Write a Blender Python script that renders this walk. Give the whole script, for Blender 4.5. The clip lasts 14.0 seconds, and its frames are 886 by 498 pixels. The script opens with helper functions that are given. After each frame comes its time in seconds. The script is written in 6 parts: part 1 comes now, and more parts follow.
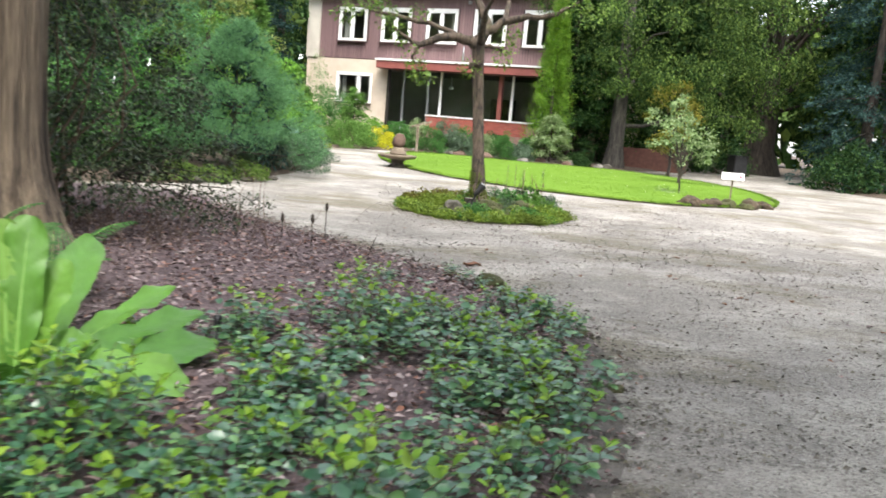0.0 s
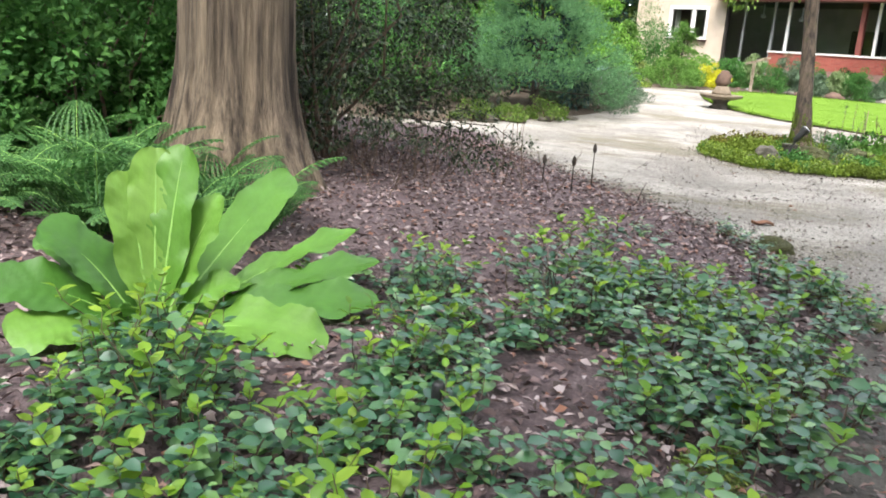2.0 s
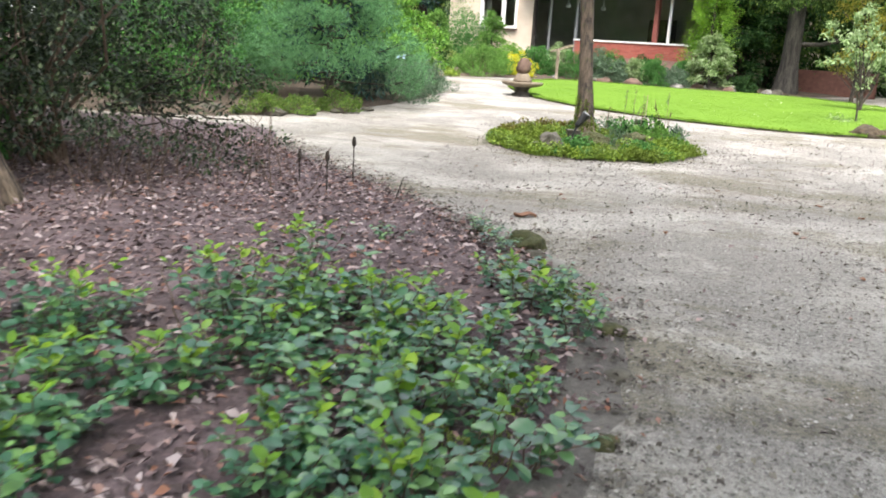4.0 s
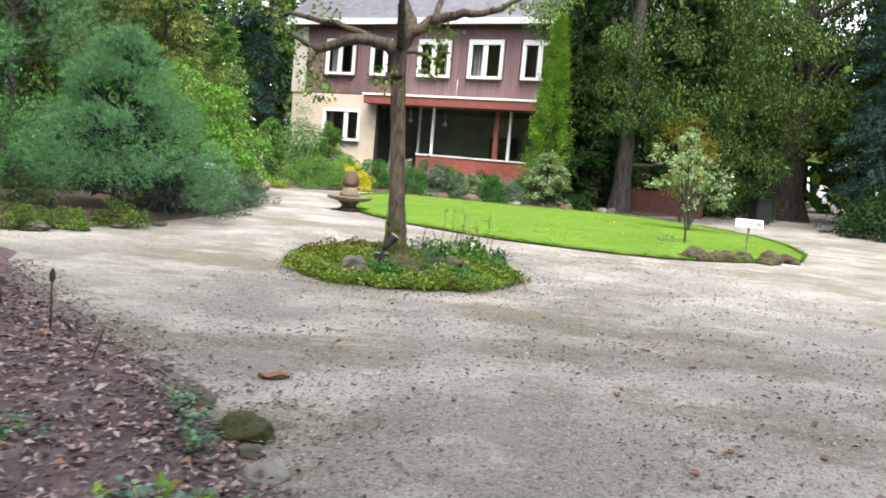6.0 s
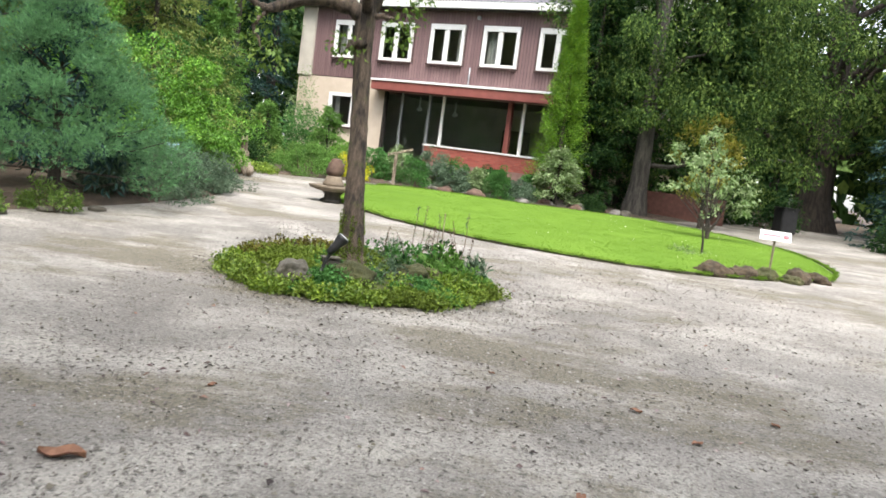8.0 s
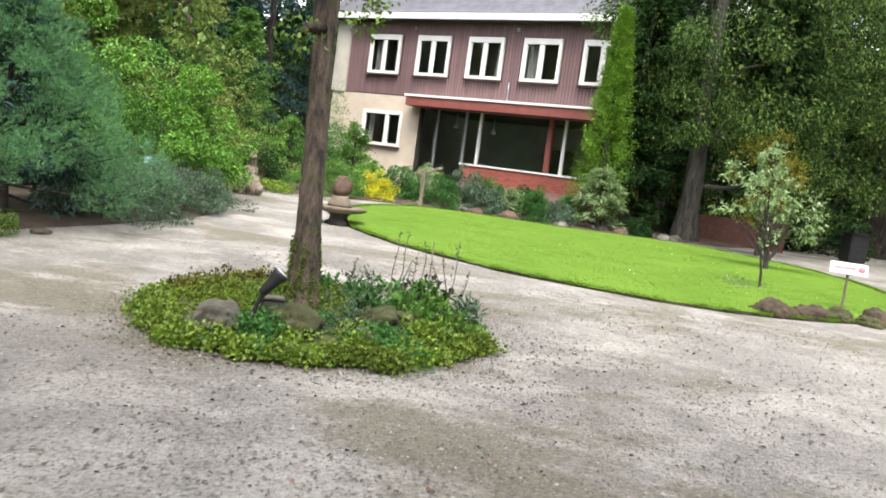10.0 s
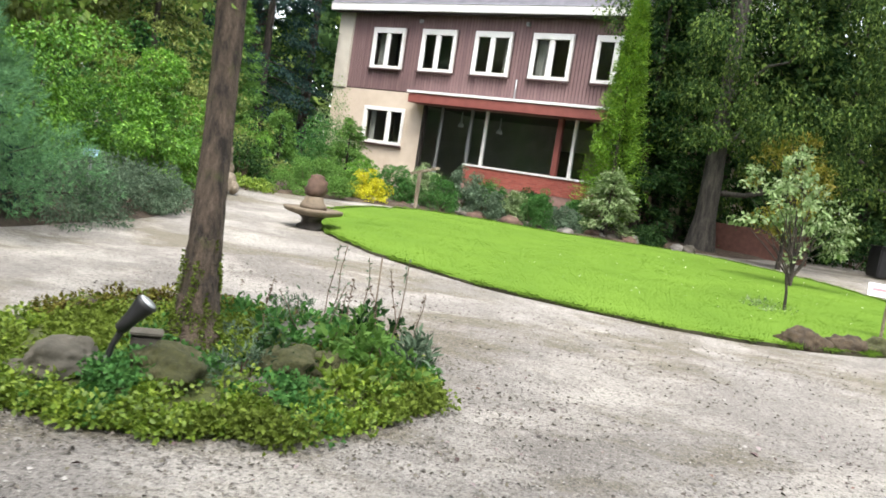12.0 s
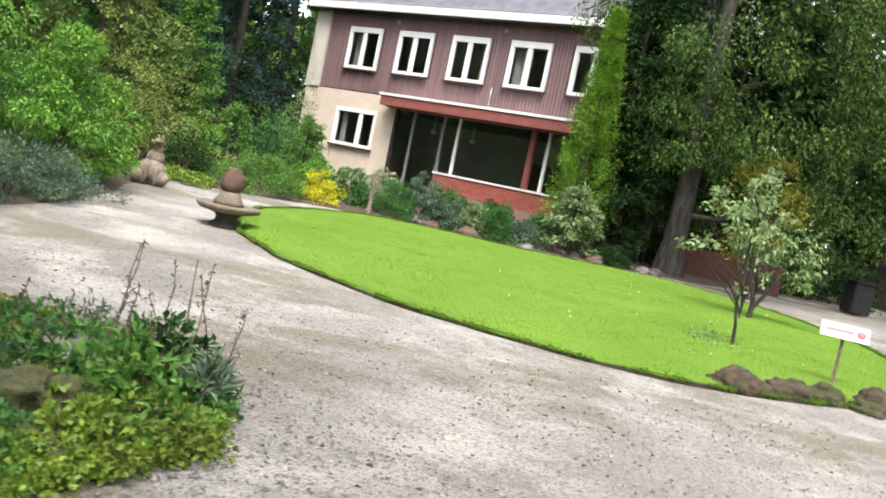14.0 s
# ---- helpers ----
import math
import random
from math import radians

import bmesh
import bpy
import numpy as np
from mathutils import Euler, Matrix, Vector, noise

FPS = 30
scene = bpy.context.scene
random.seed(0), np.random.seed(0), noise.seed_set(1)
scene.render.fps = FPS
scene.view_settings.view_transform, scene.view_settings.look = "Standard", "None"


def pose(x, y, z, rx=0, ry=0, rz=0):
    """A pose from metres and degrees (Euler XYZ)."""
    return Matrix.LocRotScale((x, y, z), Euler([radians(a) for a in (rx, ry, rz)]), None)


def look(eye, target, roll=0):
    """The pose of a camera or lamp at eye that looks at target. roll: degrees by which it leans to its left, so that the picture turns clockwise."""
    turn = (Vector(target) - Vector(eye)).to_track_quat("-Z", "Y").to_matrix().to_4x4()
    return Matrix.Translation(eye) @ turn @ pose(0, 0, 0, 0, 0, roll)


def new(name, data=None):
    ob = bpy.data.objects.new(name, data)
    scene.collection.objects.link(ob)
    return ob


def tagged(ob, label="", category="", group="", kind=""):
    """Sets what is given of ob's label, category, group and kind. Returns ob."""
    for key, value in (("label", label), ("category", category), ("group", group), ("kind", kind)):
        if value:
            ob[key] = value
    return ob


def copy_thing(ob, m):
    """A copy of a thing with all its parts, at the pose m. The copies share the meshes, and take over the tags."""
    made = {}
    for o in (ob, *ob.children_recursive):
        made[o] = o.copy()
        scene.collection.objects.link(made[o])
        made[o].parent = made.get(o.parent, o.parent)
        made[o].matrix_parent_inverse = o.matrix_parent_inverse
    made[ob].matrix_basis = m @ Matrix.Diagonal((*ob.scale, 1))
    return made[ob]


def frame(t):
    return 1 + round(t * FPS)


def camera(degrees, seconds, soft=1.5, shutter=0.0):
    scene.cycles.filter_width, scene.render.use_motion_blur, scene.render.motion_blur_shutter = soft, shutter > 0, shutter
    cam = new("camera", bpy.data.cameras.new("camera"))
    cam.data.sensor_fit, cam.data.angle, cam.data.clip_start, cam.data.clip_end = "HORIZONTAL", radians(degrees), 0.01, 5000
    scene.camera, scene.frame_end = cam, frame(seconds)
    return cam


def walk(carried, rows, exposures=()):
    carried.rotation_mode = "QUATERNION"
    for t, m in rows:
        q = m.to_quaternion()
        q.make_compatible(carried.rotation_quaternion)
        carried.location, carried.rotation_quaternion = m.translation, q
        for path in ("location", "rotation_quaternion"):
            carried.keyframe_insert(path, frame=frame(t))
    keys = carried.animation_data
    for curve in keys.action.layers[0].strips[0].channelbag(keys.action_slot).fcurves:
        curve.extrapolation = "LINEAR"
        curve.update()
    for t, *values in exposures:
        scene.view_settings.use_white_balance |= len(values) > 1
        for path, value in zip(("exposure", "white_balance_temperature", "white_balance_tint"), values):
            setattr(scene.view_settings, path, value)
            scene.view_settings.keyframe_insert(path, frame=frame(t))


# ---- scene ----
cam = camera(56.8, 14.0, soft=1.7, shutter=0.4)
PATH = [
    (0, (-0.2, 0.162, 1.37), (-0.19, 2.139, 1.072), 5.0),
    (0.5, (0.055, 0.569, 1.349), (0.119, 2.543, 1.037), 5.6),
    (1, (0.163, 0.866, 1.339), (0.132, 2.836, 0.992), 5.1),
    (1.5, (0.233, 1.113, 1.325), (-0.215, 3.023, 0.939), 3.6),
    (2, (0.341, 1.204, 1.302), (-0.405, 2.993, 0.808), 4.0),
    (2.5, (0.364, 1.222, 1.307), (-0.361, 3.01, 0.782), 3.5),
    (3, (0.559, 1.418, 1.288), (0.002, 3.26, 0.744), 3.6),
    (5.5, (1.193, 3.455, 1.3), (0.983, 5.426, 1.032), 4.0),
    (6, (1.375, 3.912, 1.334), (1.311, 5.901, 1.134), 5.1),
    (6.5, (1.51, 4.353, 1.324), (1.447, 6.342, 1.125), 5.6),
    (7, (1.636, 4.841, 1.349), (1.566, 6.831, 1.168), 5.4),
    (7.5, (1.83, 5.296, 1.353), (1.75, 7.284, 1.146), 7.5),
    (8, (1.887, 5.765, 1.365), (1.782, 7.75, 1.143), 7.5),
    (8.5, (2.018, 6.245, 1.352), (1.868, 8.226, 1.119), 7.5),
    (11, (2.598, 8.7, 1.393), (2.314, 10.673, 1.23), 8.0),
    (11.5, (2.67, 9.07, 1.401), (2.364, 11.039, 1.229), 8.2),
    (12, (2.679, 9.582, 1.427), (2.407, 11.555, 1.238), 8.7),
    (12.5, (2.921, 9.903, 1.438), (2.667, 11.875, 1.219), 9.2),
    (13, (3.126, 10.221, 1.441), (2.96, 12.203, 1.224), 9.5),
    (13.5, (3.291, 10.595, 1.446), (3.075, 12.576, 1.279), 8.7),
    (14, (3.55, 10.935, 1.487), (3.291, 12.912, 1.328), 11.9),
]
walk(cam, [(t, look(eye, target, roll)) for t, eye, target, roll in PATH],
     exposures=[(0.0, 2.25), (1.0, 2.3), (2.3, 2.48), (3.2, 2.5), (6.0, 2.12), (14.0, 1.98)])

# ---- world and sun: bright, thinly overcast noon ----
SUN_EL, SUN_AZ = 62.0, 172.0
world = bpy.data.worlds.new("world")
scene.world = world
world.use_nodes = True
wn, wl = world.node_tree.nodes, world.node_tree.links
sky = wn.new("ShaderNodeTexSky")
sky.sky_type, sky.sun_disc = "NISHITA", False
sky.sun_elevation, sky.sun_rotation = radians(SUN_EL), radians(SUN_AZ)
sky.dust_density, sky.air_density, sky.ozone_density = 2.0, 1.0, 0.6
hsv = wn.new("ShaderNodeHueSaturation")
hsv.inputs["Saturation"].default_value = 0.32
wl.new(sky.outputs[0], hsv.inputs["Color"])
wl.new(hsv.outputs[0], wn["Background"].inputs[0])
wn["Background"].inputs[1].default_value = 0.15
sun_data = bpy.data.lights.new("sun", "SUN")
sun_data.energy, sun_data.angle, sun_data.color = 1.45, radians(30), (1.0, 0.96, 0.88)
sun = new("sun", sun_data)
sa = radians(SUN_AZ)
sun.matrix_world = look((math.sin(sa) * 40, math.cos(sa) * 40, 40 * math.tan(radians(SUN_EL))), (0, 0, 0))

rng = np.random.default_rng(7)


# ---- materials ----
class Nodes:
    """A short way to write a node material."""

    def __init__(self, name):
        self.mat = bpy.data.materials.new(name)
        self.mat.use_nodes = True
        self.nt = self.mat.node_tree
        self.out = self.nt.nodes["Material Output"]
        self.bsdf = self.nt.nodes["Principled BSDF"]

    def node(self, kind, **inputs):
        n = self.nt.nodes.new(kind)
        for k, v in inputs.items():
            self.put(n, k.replace("_", " "), v)
        return n

    def put(self, n, key, v):
        if isinstance(v, bpy.types.NodeSocket):
            self.nt.links.new(v, n.inputs[key])
        else:
            n.inputs[key].default_value = v

    def coords(self):
        return self.nt.nodes.new("ShaderNodeTexCoord").outputs["Object"]

    def noise(self, scale, detail=4.0, rough=0.6, vec=None, stretch=None):
        v = vec or self.coords()
        if stretch:
            m = self.node("ShaderNodeMapping", Vector=v, Scale=stretch)
            v = m.outputs[0]
        return self.node("ShaderNodeTexNoise", Vector=v, Scale=scale, Detail=detail, Roughness=rough).outputs["Fac"]

    def ramp(self, fac, *stops):
        n = self.nt.nodes.new("ShaderNodeValToRGB")
        self.nt.links.new(fac, n.inputs[0])
        els = n.color_ramp.elements
        while len(els) < len(stops):
            els.new(0.5)
        for e, (p, c) in zip(els, stops):
            e.position, e.color = p, (*c, 1) if len(c) == 3 else c
        return n.outputs[0]

    def mix(self, fac, a, b, mode="MIX"):
        n = self.nt.nodes.new("ShaderNodeMix")
        n.data_type, n.blend_type = "RGBA", mode
        for key, v in ((0, fac), (6, a), (7, b)):
            if isinstance(v, bpy.types.NodeSocket):
                self.nt.links.new(v, n.inputs[key])
            else:
                n.inputs[key].default_value = v if key == 0 else (*v, 1)
        return n.outputs[2]

    def bump(self, height, strength=0.4, distance=0.02):
        n = self.node("ShaderNodeBump", Height=height, Strength=strength, Distance=distance)
        self.nt.links.new(n.outputs[0], self.bsdf.inputs["Normal"])

    def done(self, color=None, rough=0.8, metal=0.0, spec=None):
        if color is not None:
            self.put(self.bsdf, "Base Color", color if isinstance(color, bpy.types.NodeSocket) else (*color, 1))
        self.put(self.bsdf, "Roughness", rough)
        self.put(self.bsdf, "Metallic", metal)
        if spec is not None:
            self.put(self.bsdf, "Specular IOR Level", spec)
        return self.mat


def grey(f):
    return (f, f, f)


def leaf_mat(name, dark, mid, light, rough=0.5, trans=0.4, spec=0.4, vary=0.8):
    n = Nodes(name)
    isl = n.nt.nodes.new("ShaderNodeNewGeometry").outputs["Random Per Island"]
    c = n.ramp(isl, (0.0, dark), (0.5, mid), (0.92, light), (1.0, tuple(min(1, v * 1.25) for v in light)))
    big = n.ramp(n.noise(2.2, 4), (0.32, grey(0.5)), (0.66, grey(1.0)))
    c = n.mix(vary, c, big, "MULTIPLY")
    n.done(c, rough, spec=spec)
    tr = n.node("ShaderNodeBsdfTranslucent", Color=c)
    mx = n.node("ShaderNodeMixShader", Fac=trans)
    n.nt.links.new(n.bsdf.outputs[0], mx.inputs[1])
    n.nt.links.new(tr.outputs[0], mx.inputs[2])
    n.nt.links.new(mx.outputs[0], n.out.inputs[0])
    return n.mat


def bark_mat(name, dark, light, moss=None, scale=1.0, long=0.2):
    n = Nodes(name)
    f = n.noise(9 * scale, 8, 0.65, stretch=(1, 1, long))
    g = n.noise(60 * scale, 5, 0.7, stretch=(1, 1, long * 1.2))
    c = n.ramp(f, (0.36, dark), (0.62, light))
    c = n.mix(0.55, c, n.ramp(g, (0.36, grey(0.3)), (0.6, grey(1.0))), "MULTIPLY")
    if moss:
        patch = n.ramp(n.noise(5, 6, 0.75), (0.54, grey(0)), (0.66, grey(0.7)))
        c = n.mix(patch, c, moss)
    n.bump(n.mix(0.4, f, g), 1.0, 0.09)
    return n.done(c, 0.9)


def plain_mat(name, a, b, scale=6.0, rough=0.7, bump=0.15, metal=0.0, fine=60.0):
    n = Nodes(name)
    f = n.noise(scale, 5)
    g = n.noise(fine, 4, 0.7)
    c = n.mix(0.35, n.ramp(f, (0.3, a), (0.7, b)), n.ramp(g, (0.3, grey(0.65)), (0.7, grey(1.0))), "MULTIPLY")
    n.bump(g, bump, 0.01)
    return n.done(c, rough, metal)


def gravel_mat():
    n = Nodes("gravel")
    v = n.coords()
    cells = n.node("ShaderNodeTexVoronoi", Vector=v, Scale=70.0)
    grain = n.ramp(cells.outputs["Color"], (0.0, grey(0.30)), (0.45, grey(0.8)), (1.0, grey(1.0)))
    base = n.ramp(n.noise(0.45, 7, 0.7), (0.30, (0.20, 0.182, 0.162)), (0.5, (0.265, 0.245, 0.223)), (0.68, (0.35, 0.327, 0.30)))
    pale = n.ramp(n.noise(0.8, 9, 0.68, stretch=(0.9, 1.1, 1)), (0.46, grey(0)), (0.62, grey(0.75)))
    base = n.mix(pale, base, (0.48, 0.445, 0.40))
    moss = n.ramp(n.noise(0.36, 8, 0.75, stretch=(0.8, 1.3, 1)), (0.49, grey(0)), (0.58, grey(0.8)))
    base = n.mix(moss, base, (0.16, 0.138, 0.092))
    base = n.mix(0.75, base, grain, "MULTIPLY")
    blots = n.ramp(n.noise(8.5, 8, 0.8), (0.54, grey(0)), (0.70, grey(0.65)))
    base = n.mix(blots, base, (0.095, 0.088, 0.078))
    specks = n.ramp(n.noise(30, 5, 0.7), (0.55, grey(0)), (0.63, grey(0.85)))
    base = n.mix(specks, base, (0.065, 0.058, 0.05))
    light = n.ramp(n.noise(45, 3, 0.6, stretch=(1, 1.1, 1)), (0.60, grey(0)), (0.70, grey(0.5)))
    base = n.mix(light, base, (0.52, 0.49, 0.45))
    n.bump(n.mix(0.5, n.noise(45, 6, 0.8), cells.outputs["Distance"]), 0.9, 0.022)
    return n.done(base, 0.95)


def soil_mat(name, a, b, c):
    n = Nodes(name)
    f = n.noise(3.0, 7, 0.7)
    g = n.noise(34, 5, 0.75)
    col = n.ramp(n.mix(0.5, f, g), (0.35, a), (0.5, b), (0.66, c))
    n.bump(g, 0.8, 0.03)
    return n.done(col, 0.95)


def glass_mat(name):
    n = Nodes(name)
    n.put(n.bsdf, "Transmission Weight", 1.0)
    n.put(n.bsdf, "IOR", 1.5)
    return n.done((0.75, 0.8, 0.8), 0.02)


def island_mat(name, *cols, rough=0.85):
    n = Nodes(name)
    isl = n.nt.nodes.new("ShaderNodeNewGeometry").outputs["Random Per Island"]
    stops = [(i / max(1, len(cols) - 1), c) for i, c in enumerate(cols)]
    c = n.ramp(isl, *stops)
    c = n.mix(0.4, c, n.ramp(n.noise(40, 3), (0.3, grey(0.6)), (0.7, grey(1))), "MULTIPLY")
    return n.done(c, rough)


def board_mat(name, a, b):
    n = Nodes(name)
    r = n.nt.nodes.new("ShaderNodeObjectInfo").outputs["Random"]
    c = n.ramp(r, (0.0, a), (1.0, b))
    g = n.noise(14, 6, 0.7, stretch=(1, 1, 0.08))
    c = n.mix(0.4, c, n.ramp(g, (0.3, grey(0.6)), (0.7, grey(1))), "MULTIPLY")
    n.bump(g, 0.2, 0.01)
    return n.done(c, 0.7)


M_GRAVEL = gravel_mat()
M_PEBBLE = island_mat("pebble", (0.06, 0.05, 0.045), (0.14, 0.125, 0.11), (0.25, 0.235, 0.21), (0.42, 0.4, 0.37))
M_SOIL = soil_mat("forest_soil", (0.02, 0.014, 0.009), (0.06, 0.042, 0.028), (0.13, 0.095, 0.065))
M_MULCH = soil_mat("leaf_mulch", (0.032, 0.021, 0.023), (0.095, 0.066, 0.07), (0.19, 0.14, 0.147))
M_LITTER = island_mat("leaf_litter", (0.03, 0.02, 0.018), (0.085, 0.052, 0.05), (0.17, 0.115, 0.115), (0.36, 0.30, 0.30), (0.22, 0.09, 0.05))
M_DIRT = soil_mat("dirty_gravel", (0.05, 0.044, 0.04), (0.115, 0.102, 0.092), (0.19, 0.172, 0.156))
M_CRUMB = island_mat("bark_crumb", (0.06, 0.05, 0.043), (0.11, 0.095, 0.08), (0.17, 0.15, 0.13), (0.13, 0.115, 0.075))
M_TURF = plain_mat("turf", (0.095, 0.171, 0.023), (0.128, 0.217, 0.030), 0.7, 0.9, 0.1)
M_TURF.node_tree.nodes["Principled BSDF"].inputs["Specular IOR Level"].default_value = 0.05
M_GRASS = leaf_mat("grass_blade", (0.106, 0.191, 0.023), (0.121, 0.214, 0.028), (0.140, 0.237, 0.035), 0.8, 0.35, 0.04, vary=0.15)
M_EDGE = soil_mat("turf_edge", (0.012, 0.01, 0.006), (0.03, 0.028, 0.012), (0.055, 0.055, 0.02))
M_MOSS = soil_mat("moss_ground", (0.03, 0.03, 0.012), (0.065, 0.078, 0.02), (0.12, 0.145, 0.03))
M_BARK_BIG = bark_mat("bark_cedar", (0.037, 0.024, 0.017), (0.33, 0.25, 0.178), scale=1.1, long=0.06)
M_BARK = bark_mat("bark_old", (0.022, 0.016, 0.012), (0.165, 0.12, 0.085), (0.075, 0.08, 0.025), scale=1.9)
M_BARK_DARK = bark_mat("bark_dark", (0.014, 0.011, 0.009), (0.075, 0.058, 0.045))
M_BARK_GREY = bark_mat("bark_grey", (0.016, 0.014, 0.012), (0.085, 0.074, 0.062))
M_TWIG = plain_mat("twig", (0.07, 0.045, 0.03), (0.15, 0.1, 0.07))
M_SALAL = leaf_mat("leathery_leaf", (0.03, 0.105, 0.058), (0.07, 0.19, 0.095), (0.17, 0.33, 0.10), 0.3, 0.3, 1.0, vary=0.55)
M_SALAL_NEW = leaf_mat("young_leaf", (0.12, 0.27, 0.025), (0.20, 0.38, 0.03), (0.31, 0.48, 0.05), 0.4, 0.4)


def veined_mat():
    n = Nodes("broad_leaf")
    r = n.nt.nodes.new("ShaderNodeObjectInfo").outputs["Random"]
    c = n.ramp(r, (0.0, (0.06, 0.17, 0.024)), (0.5, (0.115, 0.27, 0.036)), (1.0, (0.20, 0.37, 0.06)))
    f = n.noise(9, 5, 0.65, stretch=(0.5, 1.5, 0.5))
    c = n.mix(0.55, c, n.ramp(f, (0.32, grey(0.55)), (0.68, grey(1.0))), "MULTIPLY")
    g = n.noise(55, 4, 0.7)
    n.bump(n.mix(0.4, f, g), 0.35, 0.012)
    n.done(c, 0.42, spec=0.45)
    tr = n.node("ShaderNodeBsdfTranslucent", Color=c)
    mx = n.node("ShaderNodeMixShader", Fac=0.24)
    n.nt.links.new(n.bsdf.outputs[0], mx.inputs[1])
    n.nt.links.new(tr.outputs[0], mx.inputs[2])
    n.nt.links.new(mx.outputs[0], n.out.inputs[0])
    return n.mat


M_CABBAGE = veined_mat()
M_RIB = plain_mat("leaf_rib", (0.19, 0.38, 0.07), (0.26, 0.45, 0.11))
M_FERN = leaf_mat("fern_leaf", (0.03, 0.105, 0.024), (0.06, 0.175, 0.042), (0.105, 0.25, 0.065), 0.55, 0.35)
M_YEW = leaf_mat("dark_small_leaf", (0.014, 0.026, 0.013), (0.03, 0.052, 0.024), (0.085, 0.12, 0.05), 0.45, 0.25, 0.35)
M_PINE = leaf_mat("blue_green_needle", (0.06, 0.15, 0.066), (0.115, 0.265, 0.112), (0.21, 0.42, 0.18), 0.6, 0.3, 0.2)
M_BRIGHT = leaf_mat("bright_leaf", (0.06, 0.17, 0.016), (0.125, 0.31, 0.03), (0.22, 0.44, 0.05), 0.5, 0.28)
M_MID = leaf_mat("mid_green_leaf", (0.051, 0.156, 0.038), (0.076, 0.206, 0.049), (0.112, 0.269, 0.062), 0.65, 0.4, 0.2)
M_DEEP = leaf_mat("deep_green_leaf", (0.014, 0.042, 0.016), (0.032, 0.08, 0.026), (0.085, 0.16, 0.045), 0.75, 0.4, 0.12)
M_TREE = leaf_mat("park_tree_leaf", (0.018, 0.045, 0.012), (0.05, 0.1, 0.024), (0.17, 0.25, 0.055), 0.7, 0.4, 0.12)
M_HEDGE = leaf_mat("hedge_leaf", (0.08, 0.19, 0.034), (0.13, 0.27, 0.052), (0.20, 0.36, 0.085), 0.6, 0.4, 0.2)
M_COVER_OLIVE = leaf_mat("olive_cover_leaf", (0.090, 0.129, 0.018), (0.135, 0.190, 0.026), (0.180, 0.246, 0.040), 0.7, 0.3, 0.15)
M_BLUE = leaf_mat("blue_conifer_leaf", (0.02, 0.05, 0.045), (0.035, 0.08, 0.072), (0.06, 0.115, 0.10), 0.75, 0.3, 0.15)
M_OLIVE = leaf_mat("olive_leaf", (0.12, 0.165, 0.035), (0.21, 0.28, 0.06), (0.32, 0.38, 0.10), 0.5, 0.35)
M_GOLD = leaf_mat("golden_leaf", (0.16, 0.19, 0.02), (0.27, 0.27, 0.03), (0.38, 0.33, 0.05), 0.5, 0.4)
M_YELLOW = leaf_mat("yellow_leaf", (0.42, 0.45, 0.01), (0.62, 0.60, 0.015), (0.78, 0.72, 0.03), 0.5, 0.35)
M_LIME = leaf_mat("lime_conifer", (0.09, 0.22, 0.018), (0.17, 0.34, 0.028), (0.28, 0.46, 0.045), 0.5, 0.3)
M_SILVER = leaf_mat("variegated_leaf", (0.15, 0.24, 0.08), (0.24, 0.35, 0.14), (0.38, 0.47, 0.25), 0.5, 0.35)
M_JUNIPER = leaf_mat("grey_juniper", (0.085, 0.137, 0.085), (0.124, 0.189, 0.119), (0.169, 0.234, 0.152), 0.7, 0.3, 0.15)
M_RUST = leaf_mat("rusty_leaf", (0.06, 0.035, 0.015), (0.17, 0.15, 0.03), (0.27, 0.27, 0.05), 0.6, 0.3, 0.15)
M_APPLE = leaf_mat("orchard_leaf", (0.06, 0.13, 0.02), (0.12, 0.22, 0.03), (0.22, 0.33, 0.06), 0.5, 0.4)
M_SEDUM = leaf_mat("low_cover_leaf", (0.10, 0.175, 0.018), (0.17, 0.27, 0.026), (0.27, 0.37, 0.045), 0.5, 0.3)
M_ROCK = plain_mat("garden_rock", (0.035, 0.032, 0.022), (0.14, 0.125, 0.10), 5, 0.9, 0.6)
M_ROCK_MOSS = soil_mat("mossy_rock", (0.017, 0.018, 0.007), (0.051, 0.054, 0.016), (0.119, 0.104, 0.054))
M_ROCK_PALE = plain_mat("pale_rock", (0.12, 0.11, 0.098), (0.27, 0.255, 0.23), 5, 0.9, 0.5)
M_BOULDER = plain_mat("brown_boulder", (0.018, 0.014, 0.008), (0.085, 0.06, 0.036), 9, 0.95, 1.0, fine=38.0)
M_STONE_TAN = plain_mat("sandstone", (0.112, 0.086, 0.061), (0.210, 0.166, 0.119), 6, 0.9, 0.5)
M_STONE_DARK = plain_mat("dark_stone", (0.035, 0.03, 0.026), (0.10, 0.085, 0.07), 6, 0.9, 0.5)
M_TERRA = plain_mat("weathered_terracotta", (0.060, 0.036, 0.027), (0.135, 0.083, 0.059), 7, 0.9, 0.5)
M_SIDING = board_mat("red_brown_board", (0.165, 0.098, 0.10), (0.205, 0.126, 0.127))
M_GROOVE = plain_mat("dark_batten", (0.05, 0.026, 0.025), (0.08, 0.04, 0.04))
M_RENDER = plain_mat("cream_render", (0.50, 0.41, 0.32), (0.62, 0.53, 0.43), 1.2, 0.9, 0.3)
M_RENDER_SIDE = plain_mat("pale_pilaster", (0.44, 0.40, 0.34), (0.56, 0.52, 0.45), 1.2, 0.9, 0.3)
